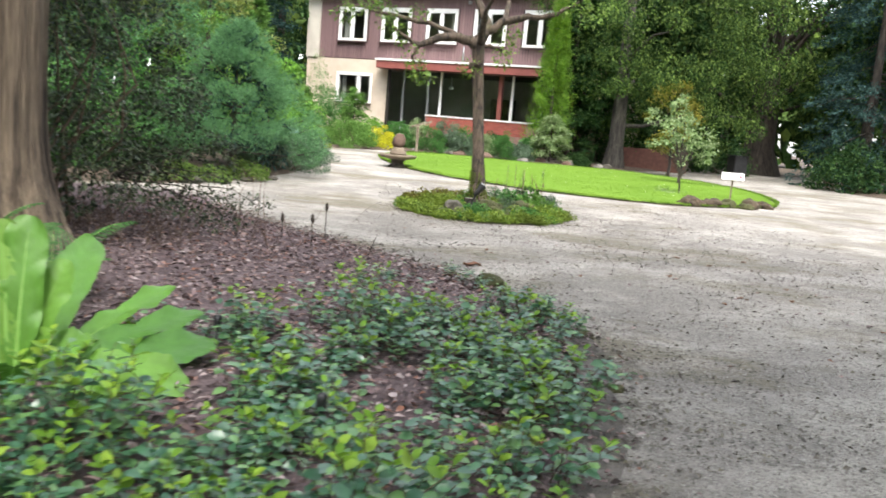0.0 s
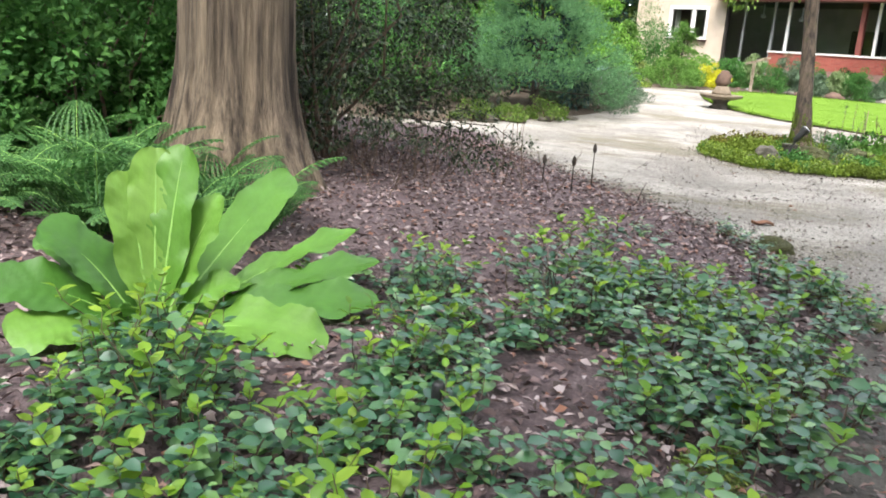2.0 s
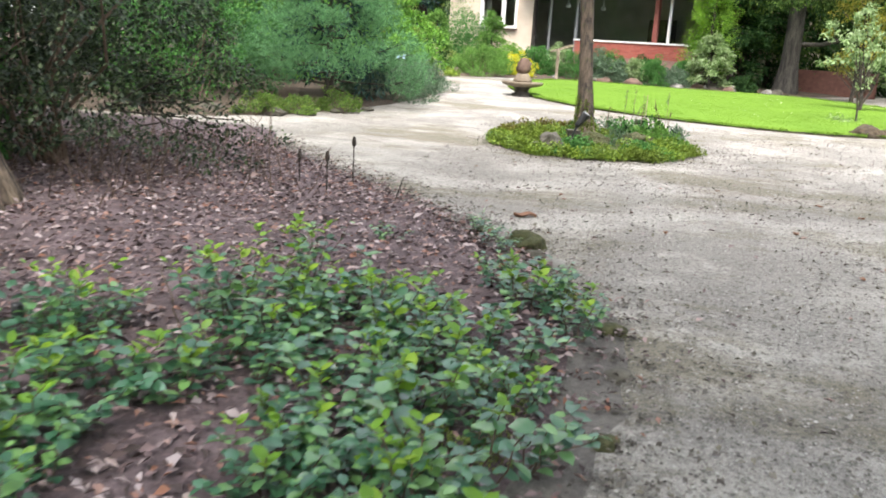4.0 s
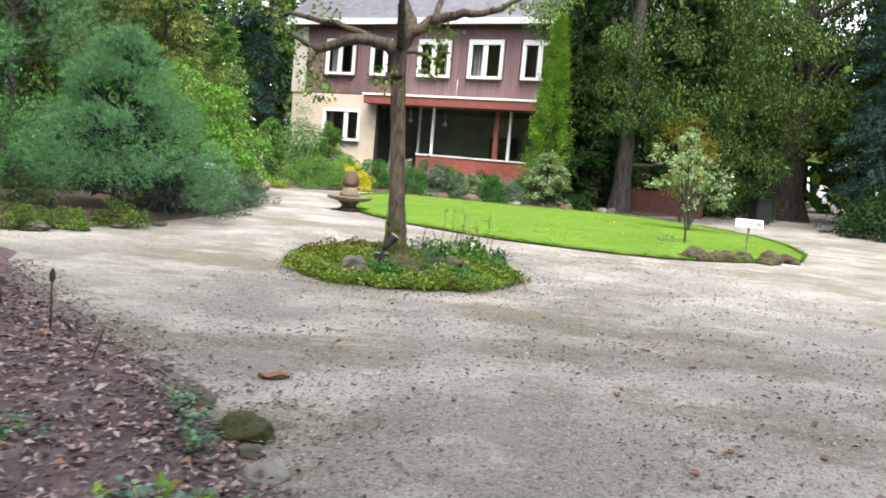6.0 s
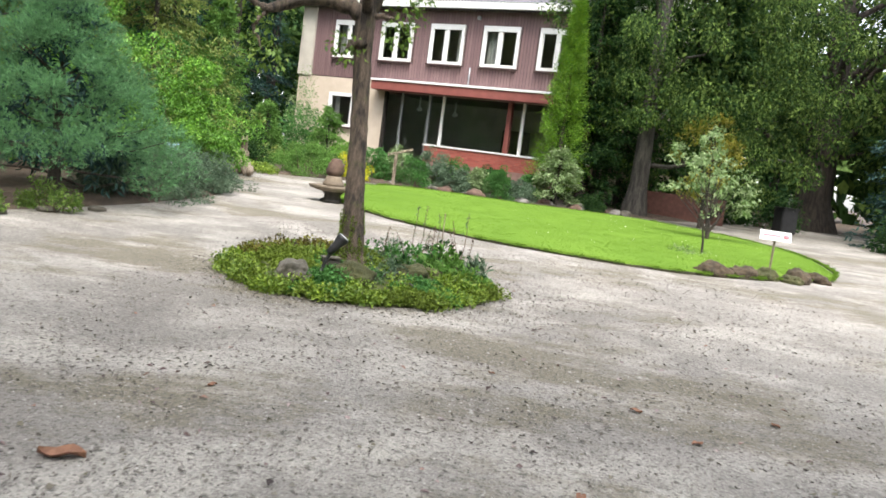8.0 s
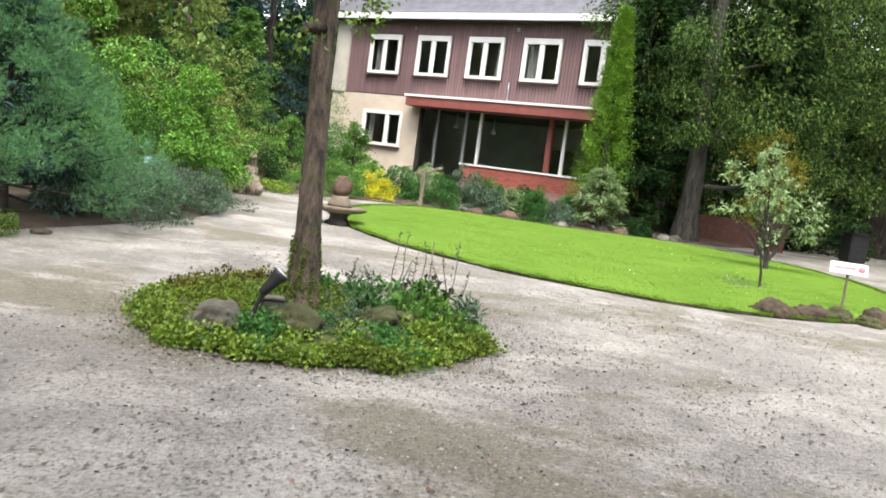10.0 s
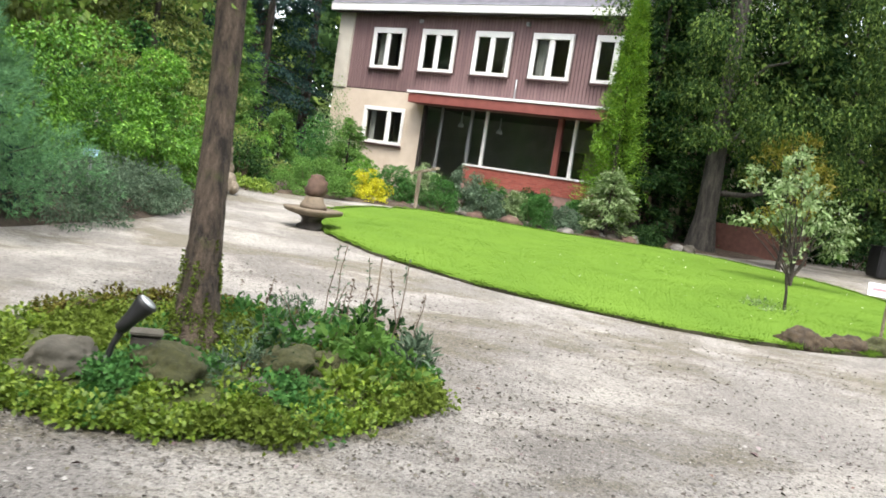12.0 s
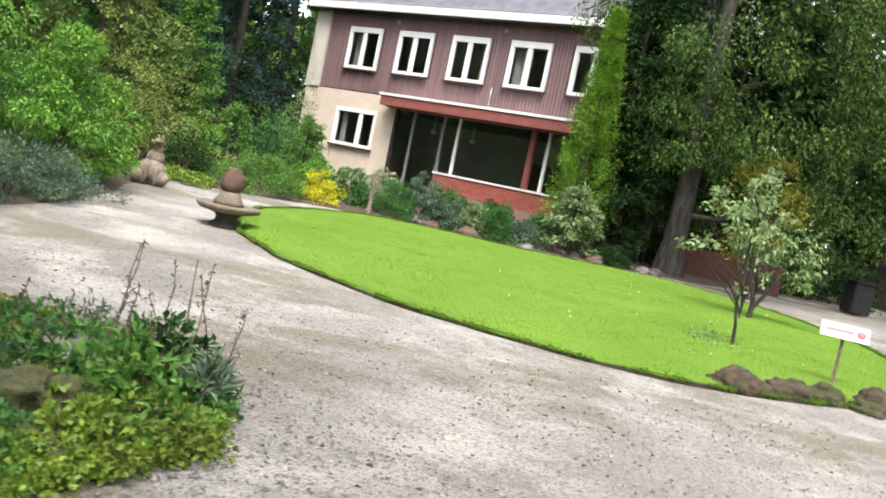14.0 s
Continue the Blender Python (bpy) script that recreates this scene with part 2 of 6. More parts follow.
M_WHITE = plain_mat("white_paint", (0.72, 0.71, 0.69), (0.82, 0.81, 0.8), 2.0, 0.45, 0.05)
M_REDPAINT = plain_mat("red_painted_timber", (0.20, 0.058, 0.048), (0.28, 0.088, 0.072), 3.0, 0.55, 0.15)
M_REDBRICK = board_mat("red_brick", (0.30, 0.075, 0.055), (0.42, 0.12, 0.09))
M_MORTAR = plain_mat("mortar", (0.22, 0.13, 0.11), (0.32, 0.2, 0.17))
M_ROOF = plain_mat("grey_roof_tile", (0.15, 0.147, 0.172), (0.25, 0.243, 0.28), 2.5, 0.6, 0.2)
M_GLASS = glass_mat("window_glass")
M_ROOM = plain_mat("dim_room_wall", (0.26, 0.24, 0.21), (0.38, 0.355, 0.32), 2)
# dark timber of post and door; also paints shade on soffit and ceiling
M_ROOM_DARK = plain_mat("dark_timber_and_shade", (0.02, 0.016, 0.013), (0.045, 0.036, 0.03), 2)
M_CURTAIN = plain_mat("pale_curtain", (0.55, 0.54, 0.5), (0.7, 0.68, 0.64), 3)
M_WOOD = bark_mat("weathered_wood", (0.16, 0.12, 0.085), (0.36, 0.3, 0.23))
M_BLACK = plain_mat("black_plastic", (0.012, 0.012, 0.013), (0.03, 0.03, 0.032), rough=0.45)
M_GREYMETAL = plain_mat("grey_metal", (0.28, 0.29, 0.31), (0.42, 0.43, 0.45), rough=0.4, metal=0.6)
M_PALEBLUE = plain_mat("pale_blue_plaque", (0.09, 0.22, 0.30), (0.13, 0.28, 0.37), rough=0.4)
M_REDINK = plain_mat("red_ink", (0.55, 0.13, 0.16), (0.62, 0.2, 0.22))
M_LENS = plain_mat("lamp_lens", (0.4, 0.42, 0.44), (0.55, 0.57, 0.6), rough=0.15)
M_BROWNWALL = plain_mat("brown_brick_wall", (0.085, 0.035, 0.027), (0.15, 0.066, 0.05), 6, 0.9, 0.4)


# ---- building helpers ----
def smooth(a, b, x):
    u = np.clip((np.asarray(x, float) - a) / (b - a), 0, 1)
    return u * u * (3 - 2 * u)


def gz(x, y):
    """The ground's height: level by the bed, a slight rise towards the house."""
    x, y = np.asarray(x, float), np.asarray(y, float)
    return -0.14 + smooth(12, 30, y) * (0.30 - 0.012 * np.clip(x, -6, 8)) + 0.006 * np.clip(y - 23, 0, 22)


def island_z(x, y):
    """The low mound of the island bed."""
    d = np.hypot(np.asarray(x, float) - 0.49, np.asarray(y, float) - 14.8) / 1.55
    return gz(x, y) + 0.13 * np.clip(1 - d ** 3, 0, 1)


def mesh_np(name, verts, faces, mat, shade=False):
    verts, faces = np.asarray(verts, np.float32), np.asarray(faces, np.int32)
    me = bpy.data.meshes.new(name)
    k = faces.shape[1]
    me.vertices.add(len(verts))
    me.vertices.foreach_set("co", verts.ravel())
    me.loops.add(faces.size)
    me.loops.foreach_set("vertex_index", faces.ravel())
    me.polygons.add(len(faces))
    me.polygons.foreach_set("loop_start", np.arange(0, faces.size, k, dtype=np.int32))
    me.polygons.foreach_set("loop_total", np.full(len(faces), k, np.int32))
    if shade:
        me.polygons.foreach_set("use_smooth", np.ones(len(faces), bool))
    me.update(calc_edges=True)
    me.validate()
    me.materials.append(mat)
    return me


def under(name, me, parent, m=None, label="", kind=""):
    ob = new(name, me)
    ob.parent = parent
    if m is not None:
        ob.matrix_basis = m
    return tagged(ob, label, kind=kind)


def part(name, bm, mat, parent, label="", bevel=0.0, m=None):
    if bevel:
        bmesh.ops.bevel(bm, geom=bm.edges[:], offset=bevel, segments=2, affect="EDGES", clamp_overlap=True)
    me = bpy.data.meshes.new(name)
    bm.to_mesh(me)
    bm.free()
    me.materials.append(mat)
    if parent is None:
        ob = new(name, me)
        if m is not None:
            ob.matrix_basis = m
        return tagged(ob, label)
    return under(name, me, parent, m, label)


def thing(name, label, category, loc=(0, 0, 0), rz=0.0, group="", kind=""):
    ob = new(name)
    ob.matrix_basis = pose(*loc, 0, 0, rz)
    return tagged(ob, label, category, group, kind)


def box(x0, x1, y0, y1, z0, z1, bm=None):
    bm = bm or bmesh.new()
    m = Matrix.Translation(((x0 + x1) / 2, (y0 + y1) / 2, (z0 + z1) / 2)) @ Matrix.Diagonal((x1 - x0, y1 - y0, z1 - z0, 1))
    bmesh.ops.create_cube(bm, size=1, matrix=m)
    return bm


def lathe(profile, sides=20, wob=0.0):
    """A turned body from (radius, height) pairs, closed at both ends."""
    bm = bmesh.new()
    rings = []
    for r, z in profile:
        rings.append([bm.verts.new((r * (1 + wob * math.sin(3 * a + z * 9)) * math.cos(a), r * (1 + wob * math.cos(2 * a + z * 7)) * math.sin(a), z))
                      for a in (2 * math.pi * i / sides for i in range(sides))])
    for a, b in zip(rings, rings[1:]):
        for i in range(sides):
            bm.faces.new((a[i], a[(i + 1) % sides], b[(i + 1) % sides], b[i]))
    bm.faces.new(rings[0][::-1])
    bm.faces.new(rings[-1])
    for f in bm.faces:
        f.smooth = True
    return bm


def tubes(name, paths, mat, sides=8, rough=0.0):
    """One mesh of tapered tubes; a path is a list of (x, y, z, radius)."""
    V, Fs, base = [], [], 0
    for path in paths:
        p = np.array(path, float)
        d = np.gradient(p[:, :3], axis=0)
        d /= np.linalg.norm(d, axis=1)[:, None] + 1e-9
        ref = np.where(np.abs(d[:, 2:3]) > 0.9, [[1.0, 0, 0]], [[0, 0, 1.0]])
        u = np.cross(d, ref)
        u /= np.linalg.norm(u, axis=1)[:, None]
        for i in range(1, len(u)):
            if np.dot(u[i], u[i - 1]) < 0:
                u[i] = -u[i]
        w = np.cross(d, u)
        a = np.linspace(0, 2 * np.pi, sides, endpoint=False)
        rad = p[:, 3][:, None] * (1 + rough * rng.normal(size=(len(p), sides)))
        ring = p[:, None, :3] + rad[:, :, None] * (np.cos(a)[None, :, None] * u[:, None] + np.sin(a)[None, :, None] * w[:, None])
        V.append(ring.reshape(-1, 3))
        n = len(p)
        for i in range(n - 1):
            for j in range(sides):
                k = (j + 1) % sides
                Fs.append((base + i * sides + j, base + i * sides + k, base + (i + 1) * sides + k, base + (i + 1) * sides + j))
        base += n * sides
    return mesh_np(name, np.vstack(V), Fs, mat, True)


def bend(a, b, r0, r1, n=6, sag=0.0, wild=0.05):
    """A crooked path from a to b."""
    a, b = np.array(a, float), np.array(b, float)
    L = np.linalg.norm(b - a)
    out = []
    for i in range(n):
        f = i / (n - 1)
        p = a + (b - a) * f + np.array([0, 0, sag * L * math.sin(math.pi * f)])
        if 0 < i < n - 1:
            p = p + rng.normal(size=3) * wild * L
        out.append((*p, r0 + (r1 - r0) * f))
    return out


def units(n):
    v = rng.normal(size=(n, 3))
    return v / np.linalg.norm(v, axis=1)[:, None]


def norm(v):
    return v / (np.linalg.norm(v, axis=1)[:, None] + 1e-9)


def leaf_mesh(name, pos, way, nrm, length, width, mat, fold=0.12, tip=0.1):
    """Folded, pointed leaves: four corners and two faces each."""
    side = norm(np.cross(way, nrm))
    nrm = np.cross(side, way)
    L, W = np.asarray(length)[:, None], np.asarray(width)[:, None]
    v = np.stack([pos, pos + way * L * 0.45 + side * W / 2 + nrm * L * fold, pos + way * L - nrm * L * tip, pos + way * L * 0.45 - side * W / 2 + nrm * L * fold], 1)
    i = np.arange(len(pos))[:, None] * 4
    f = np.concatenate([i + [0, 1, 2], i + [0, 2, 3]], 1).reshape(-1, 3)
    return mesh_np(name, v.reshape(-1, 3), f, mat)


def oval_mesh(name, pos, way, nrm, length, width, mat, cup=0.12, droop=0.2):
    """Broad oval leaves with a midrib: eight corners and six faces each."""
    side = norm(np.cross(way, nrm))
    nrm = np.cross(side, way)
    L, W = np.asarray(length)[:, None], np.asarray(width)[:, None]

    def at(f, s):
        return pos + way * L * f + side * W * s * 0.5 + nrm * (abs(s) * cup * W - droop * L * f * f)
    v = np.stack([at(0, 0), at(0.3, 0.9), at(0.68, 0.85), at(1, 0), at(0.68, -0.85), at(0.3, -0.9), at(0.3, 0), at(0.7, 0)], 1)
    i = np.arange(len(pos))[:, None] * 8
    tri = np.concatenate([i + t for t in ([0, 1, 6], [1, 2, 6], [2, 7, 6], [2, 3, 7], [3, 4, 7], [4, 5, 7], [5, 6, 7], [5, 0, 6])], 1).reshape(-1, 3)
    return mesh_np(name, v.reshape(-1, 3), tri, mat, True)


def needle_mesh(name, pos, way, length, mat, count=12, spread=0.7, width=0.006):
    """Tufts of thin needles."""
    n = len(pos)
    P = np.repeat(pos, count, 0)
    D = norm(np.repeat(way, count, 0) + spread * rng.normal(size=(n * count, 3)))
    L = np.repeat(length, count)[:, None] * rng.uniform(0.6, 1.1, (n * count, 1))
    S = norm(np.cross(D, units(n * count))) * width
    v = np.stack([P - S, P + S, P + D * L], 1).reshape(-1, 3)
    return mesh_np(name, v, np.arange(n * count * 3).reshape(-1, 3), mat)


def clumps(centres, radii, per, out_from=None, droop=0.2, flat=0.6, hollow=0.5, spread=0.7):
    """Leaf places round clump centres: place, way and normal."""
    c, r = np.repeat(centres, per, 0), np.repeat(radii, per)
    u = units(len(c))
    pos = c + u * (r * rng.uniform(hollow ** 3, 1, len(c)) ** (1 / 3))[:, None] * [1, 1, flat]
    o = norm(c - (np.mean(centres, 0) if out_from is None else out_from)) if len(centres) > 1 else u
    way = norm(0.6 * u + 0.5 * o + spread * rng.normal(size=u.shape) + [0, 0, -droop])
    nrm = norm(0.5 * o + 0.7 * rng.normal(size=u.shape) + [0, 0, 0.8])
    return pos, way, nrm


def star(centre, edge, rings, per, height, name, mat, lift=0.012, wob=0.0, power=4, rough=0.7):
    """A sheet with an uneven rim round a centre, domed by height."""
    pts = np.array(edge, float)
    closed = np.vstack([pts, pts[:1]])
    seg = np.linalg.norm(np.diff(closed, axis=0), axis=1)
    s = np.concatenate([[0], np.cumsum(seg)])
    q = np.linspace(0, s[-1], per, endpoint=False)
    rim = np.stack([np.interp(q, s, closed[:, k]) for k in (0, 1)], 1)
    for _ in range(3):
        rim = (np.roll(rim, 1, 0) + 2 * rim + np.roll(rim, -1, 0)) / 4
    if wob:
        w = rng.normal(size=per)
        for _ in range(2):
            w = (np.roll(w, 1) + w + np.roll(w, -1)) / 3
        d = rim - centre
        rim = rim + d / np.linalg.norm(d, axis=1)[:, None] * (w * wob)[:, None]
    V = [[centre[0], centre[1], 0]]
    H = [height]
    for f in np.linspace(0, 1, rings + 1)[1:]:
        xy = np.array(centre) + (rim - centre) * f
        V += [[x, y, 0] for x, y in xy]
        H += [height * (1 - f ** power)] * per
    V, H = np.array(V), np.array(H)
    jig = np.array([noise.noise((x * 2.1, y * 2.1, 0.3)) for x, y in V[:, :2]]) * min(height, 0.05) * rough
    edge_ring = np.concatenate([[0], np.repeat(np.arange(rings) == rings - 1, per)])
    V[:, 2] = gz(V[:, 0], V[:, 1]) + H + lift * (1 - edge_ring) - 0.02 * edge_ring + jig * (1 - edge_ring)
    tri = [(0, 1 + j, 1 + (j + 1) % per) for j in range(per)]
    for i in range(rings - 1):
        a, b = 1 + i * per, 1 + (i + 1) * per
        for j in range(per):
            k = (j + 1) % per
            tri += [(a + j, b + j, b + k), (a + j, b + k, a + k)]
    return mesh_np(name, V, tri, mat, True), rim


def inside(xy, poly):
    x, y = xy[:, 0], xy[:, 1]
    hit = np.zeros(len(xy), bool)
    p = np.asarray(poly)
    for (x0, y0), (x1, y1) in zip(p, np.roll(p, -1, 0)):
        if y0 != y1:
            hit ^= ((y0 > y) != (y1 > y)) & (x < (x1 - x0) * (y - y0) / (y1 - y0) + x0)
    return hit


def scatter(poly, n):
    """n places inside a polygon."""
    p = np.asarray(poly, float)
    lo, hi = p.min(0), p.max(0)
    got = np.zeros((0, 2))
    while len(got) < n:
        xy = rng.uniform(lo, hi, (n * 2, 2))
        got = np.vstack([got, xy[inside(xy, p)]])
    return got[:n]


# ---- ground, path, beds, lawn ----
def ground_sheet():
    xs = np.concatenate([[-1500, -400, -150, -80], np.arange(-50, 60.1, 2.5), [90, 160, 400, 1500]])
    ys = np.concatenate([[-1500, -400, -150, -60], np.arange(-30, 80.1, 2.5), [120, 200, 500, 1500]])
    X, Y = np.meshgrid(xs, ys)
    V = np.stack([X.ravel(), Y.ravel(), (gz(X, Y) - 0.05).ravel()], 1)
    w = len(xs)
    q = [(j * w + i, j * w + i + 1, (j + 1) * w + i + 1, (j + 1) * w + i) for j in range(len(ys) - 1) for i in range(w - 1)]
    return tagged(new("ground", mesh_np("ground", V, q, M_SOIL, True)), "dark woodland soil under the trees", "ground", kind="structure")


def gravel_sheet():
    xs, ys = np.arange(-16, 24.1, 0.3), np.arange(-10, 46.1, 0.3)
    X, Y = np.meshgrid(xs, ys)
    Z = gz(X, Y) + np.array([noise.noise((x * 0.8, y * 0.8, 5)) for x, y in zip(X.ravel(), Y.ravel())]).reshape(X.shape) * 0.008
    w = len(xs)
    q = [(j * w + i, j * w + i + 1, (j + 1) * w + i + 1, (j + 1) * w + i) for j in range(len(ys) - 1) for i in range(w - 1)]
    return tagged(new("gravel_path", mesh_np("gravel_path", np.stack([X.ravel(), Y.ravel(), Z.ravel()], 1), q, M_GRAVEL, True)),
                  "pale compacted gravel drive with mossy stains", "gravel path", kind="structure")


BED = [(-4.1, 13.9), (-3.5, 12.3), (-2.3, 10.9), (-1.5, 10.1), (-0.55, 9.15), (0.14, 8.0), (0.52, 7.5), (0.84, 6.95), (0.97, 6.1), (0.93, 5.4), (0.84, 4.7), (0.72, 4.0),
       (0.52, 3.2), (0.22, 2.3), (-0.15, 1.4), (-0.6, 0.5), (-1.1, -0.6), (-1.7, -3.0), (-4, -5), (-11, -5), (-16, 2), (-16, 10), (-10, 14.0)]
LEFT_BED = [(-5.6, 14.5), (-4.65, 15.9), (-3.95, 17.6), (-3.55, 19.6), (-3.35, 21.8), (-3.75, 23.6), (-4.5, 25.4), (-5.0, 27.0), (-5.4, 29.0), (-6.2, 31.3), (-9, 36), (-18, 34), (-20.3, 23.2), (-20.9, 15.7), (-9, 13.8)]
REAR_BED = [(-5.2, 28.6), (-4.3, 29.2), (-3.3, 30.2), (-2.4, 31.6), (-0.5, 32.5), (2.5, 32.4), (4.5, 33.3), (6.2, 34.2), (8.0, 35.2), (9.5, 37), (9.8, 42), (4, 47), (-9, 50), (-13, 44), (-9, 36)]
LAWN = [(-1.74, 24.26), (-1.23, 23.04), (-0.04, 21.55), (1.4, 20.45), (2.75, 19.88), (4, 19.59), (5.15, 19.61), (6.08, 19.89), (7.33, 20.53), (8.42, 21.51), (9.23, 23.27), (9.6, 25.41),
        (9.54, 27.92), (9.05, 29.75), (8.18, 31.81), (6.94, 33.18), (5.17, 32.99), (2.69, 32.03), (0.03, 32.22), (-1.4, 31.5), (-2.16, 28.89), (-2.39, 26.88), (-2.19, 25.54)]
ISLAND = [(0.49 + (1.49 + 0.05 * math.sin(3 * a + 1)) * math.cos(a), 14.8 + (1.49 + 0.05 * math.sin(2 * a)) * math.sin(a)) for a in np.linspace(0, 2 * math.pi, 40, endpoint=False)]
RIGHT_BED = [(14.8, 31), (16.2, 29), (20, 26), (30, 24), (40, 34), (40, 48), (28, 44), (20, 39), (17, 36)]

ground_sheet()
gravel_sheet()
me, BED_RIM = star((-5, 5), BED, 40, 200, 0.09, "planting_bed", M_MULCH, wob=0.06, power=8)
tagged(new("planting_bed", me), "raised bed of brown leaf mulch beside the drive", "planting bed", kind="structure")
for c, e, n in (((-9, 22), LEFT_BED, "conifers and shrubs"), ((1, 39), REAR_BED, "shrubs before the house"), ((26, 35), RIGHT_BED, "dark trees")):
    me, _ = star(c, e, 26, 150, 0.10, "shrub_bed", M_SOIL, wob=0.08, power=10)
    tagged(new("shrub_bed", me), "dark soil bed under " + n, "planting bed", kind="structure")
me, ISLAND_RIM = star((0.49, 14.8), ISLAND, 16, 110, 0.13, "island_bed", M_MOSS, wob=0.05, power=3)
tagged(new("island_bed", me), "low mossy island bed round the old tree", "planting bed", kind="structure")
me, LAWN_RIM = star((3.5, 25), LAWN, 40, 220, 0.055, "lawn", M_TURF, wob=0.03, power=60, rough=0.1)
lawn = tagged(new("lawn", me), "bright green mown lawn with a cut edge", "lawn", kind="structure")


def dirt_margin():
    """A ragged strip of trodden dirt between bed and gravel."""
    keep = [p for p in BED_RIM if p[0] > -3.9 and 0.5 < p[1] < 12.6]
    keep.sort(key=lambda p: p[1])
    V, q = [], []
    c = np.array([-5.0, 5.0])
    for i, p in enumerate(keep):
        d = (p - c) / np.linalg.norm(p - c)
        w = 0.12 + 0.14 * noise.noise((i * 0.22, 0, 4)) + 0.10 * noise.noise((i * 0.9, 3, 4))
        w = max(0.06, w)
        for f, z in ((-0.16, 0.03), (0.0, 0.022), (w * 0.6, 0.014), (w, -0.006)):
            x, y = p + d * f
            V.append((x, y, float(gz(x, y)) + z + 0.004 * rng.normal()))
    for i in range(len(keep) - 1):
        for k in range(3):
            a = i * 4 + k
            q.append((a, a + 1, a + 5, a + 4))
    tagged(new("dirt_margin", mesh_np("dirt_margin", V, q, M_DIRT, True)), "trodden grey dirt along the rim of the bed", "dirt", kind="structure")
    n = 3800
    idx = rng.integers(0, len(keep), n)
    base = np.array(keep)[idx]
    d = norm(base - c)
    xy = base + d * np.abs(rng.normal(size=(n, 1))) * 0.26 + rng.normal(size=(n, 2)) * 0.05
    a = rng.uniform(0, 2 * np.pi, n)
    way = norm(np.column_stack([np.cos(a), np.sin(a), rng.normal(size=n) * 0.3]))
    L = rng.uniform(0.01, 0.04, n)
    me = leaf_mesh("bed_crumbs", np.column_stack([xy, gz(xy[:, 0], xy[:, 1]) + 0.02]), way, norm(np.column_stack([rng.normal(size=(n, 2)) * 0.4, np.ones(n)])), L, L * rng.uniform(0.4, 0.9, n), M_CRUMB)
    tagged(new("bed_crumbs", me), "crumbs of soil and bark spilt from the bed", "debris", kind="stuff")


dirt_margin()


def ring_strip(rim, h, w, name, mat):
    """A ragged low edge along a rim."""
    V, q, n = [], [], len(rim)
    c = rim.mean(0)
    for x, y in rim:
        d = np.array([x, y]) - c
        d = d / np.linalg.norm(d) * w
        g0 = float(gz(x, y))
        hh = h * rng.uniform(0.7, 1.2)
        V += [(x + d[0], y + d[1], g0 - 0.01), (x + d[0] * 0.5, y + d[1] * 0.5, g0 + hh * 0.8), (x - d[0], y - d[1], g0 + hh)]
    for i in range(n):
        j = (i + 1) % n
        q += [(3 * i, 3 * j, 3 * j + 1, 3 * i + 1), (3 * i + 1, 3 * j + 1, 3 * j + 2, 3 * i + 2)]
    return mesh_np(name, V, q, mat)


under("turf_edge", ring_strip(LAWN_RIM, 0.045, 0.008, "turf_edge", M_EDGE), lawn, label="dark earthy cut edge")


def grass():
    n = 120000
    xy = scatter(LAWN_RIM, n)
    xy = xy[rng.uniform(0, 1, n) < np.clip(1.35 - (xy[:, 1] - 18) / 14, 0.3, 1)]
    n = len(xy)
    pos = np.column_stack([xy, gz(xy[:, 0], xy[:, 1]) + 0.064])
    way = norm(np.column_stack([rng.normal(size=(n, 2)) * 0.45, np.ones(n)]))
    L = rng.uniform(0.010, 0.022, n)[:, None]
    # longer blades that hang over the cut edge
    m = 30000
    i = rng.integers(0, len(LAWN_RIM), m)
    t = rng.uniform(0, 1, (m, 1))
    rim = LAWN_RIM[i] * (1 - t) + np.roll(LAWN_RIM, -1, 0)[i] * t
    out = norm(rim - LAWN_RIM.mean(0))
    ragged = np.array([noise.noise((x * 3.1, y * 3.1, 5)) for x, y in rim])[:, None]
    rim = rim + out * rng.uniform(-0.04, 0.016, (m, 1))
    pos = np.vstack([pos, np.column_stack([rim, gz(rim[:, 0], rim[:, 1]) + rng.uniform(0.045, 0.066, m)])])
    way = np.vstack([way, norm(np.column_stack([out + rng.normal(size=(m, 2)) * 0.5, rng.normal(size=m) * 0.5 - 0.15]))])
    L = np.vstack([L, rng.uniform(0.02, 0.055, (m, 1)) * np.clip(1 + ragged * 2.4, 0.2, 2.2)])
    n += m
    S = norm(np.cross(way, units(n))) * 0.0045
    v = np.stack([pos - S, pos + S, pos + way * L], 1).reshape(-1, 3)
    tagged(new("grass", mesh_np("grass", v, np.arange(3 * n).reshape(-1, 3), M_GRASS)), "short bright green mown grass of the lawn", "grass", kind="stuff")


grass()


def daisies():
    xy = scatter([(1.5, 22), (5, 21), (8.3, 23), (8.8, 28), (7, 32), (3, 31)], 130)
    n = len(xy)
    way = norm(np.column_stack([rng.normal(size=(n, 2)), np.full(n, 0.3)]))
    L = rng.uniform(0.012, 0.028, n)
    me = leaf_mesh("daisy", np.column_stack([xy, gz(xy[:, 0], xy[:, 1]) + 0.095]), way, norm(rng.normal(size=(n, 3)) * 0.3 + [0, 0, 1]), L, L, M_WHITE)
    tagged(new("daisy_flowers", me), "tiny white flowers dotted over the lawn", "flowers", kind="stuff")


daisies()


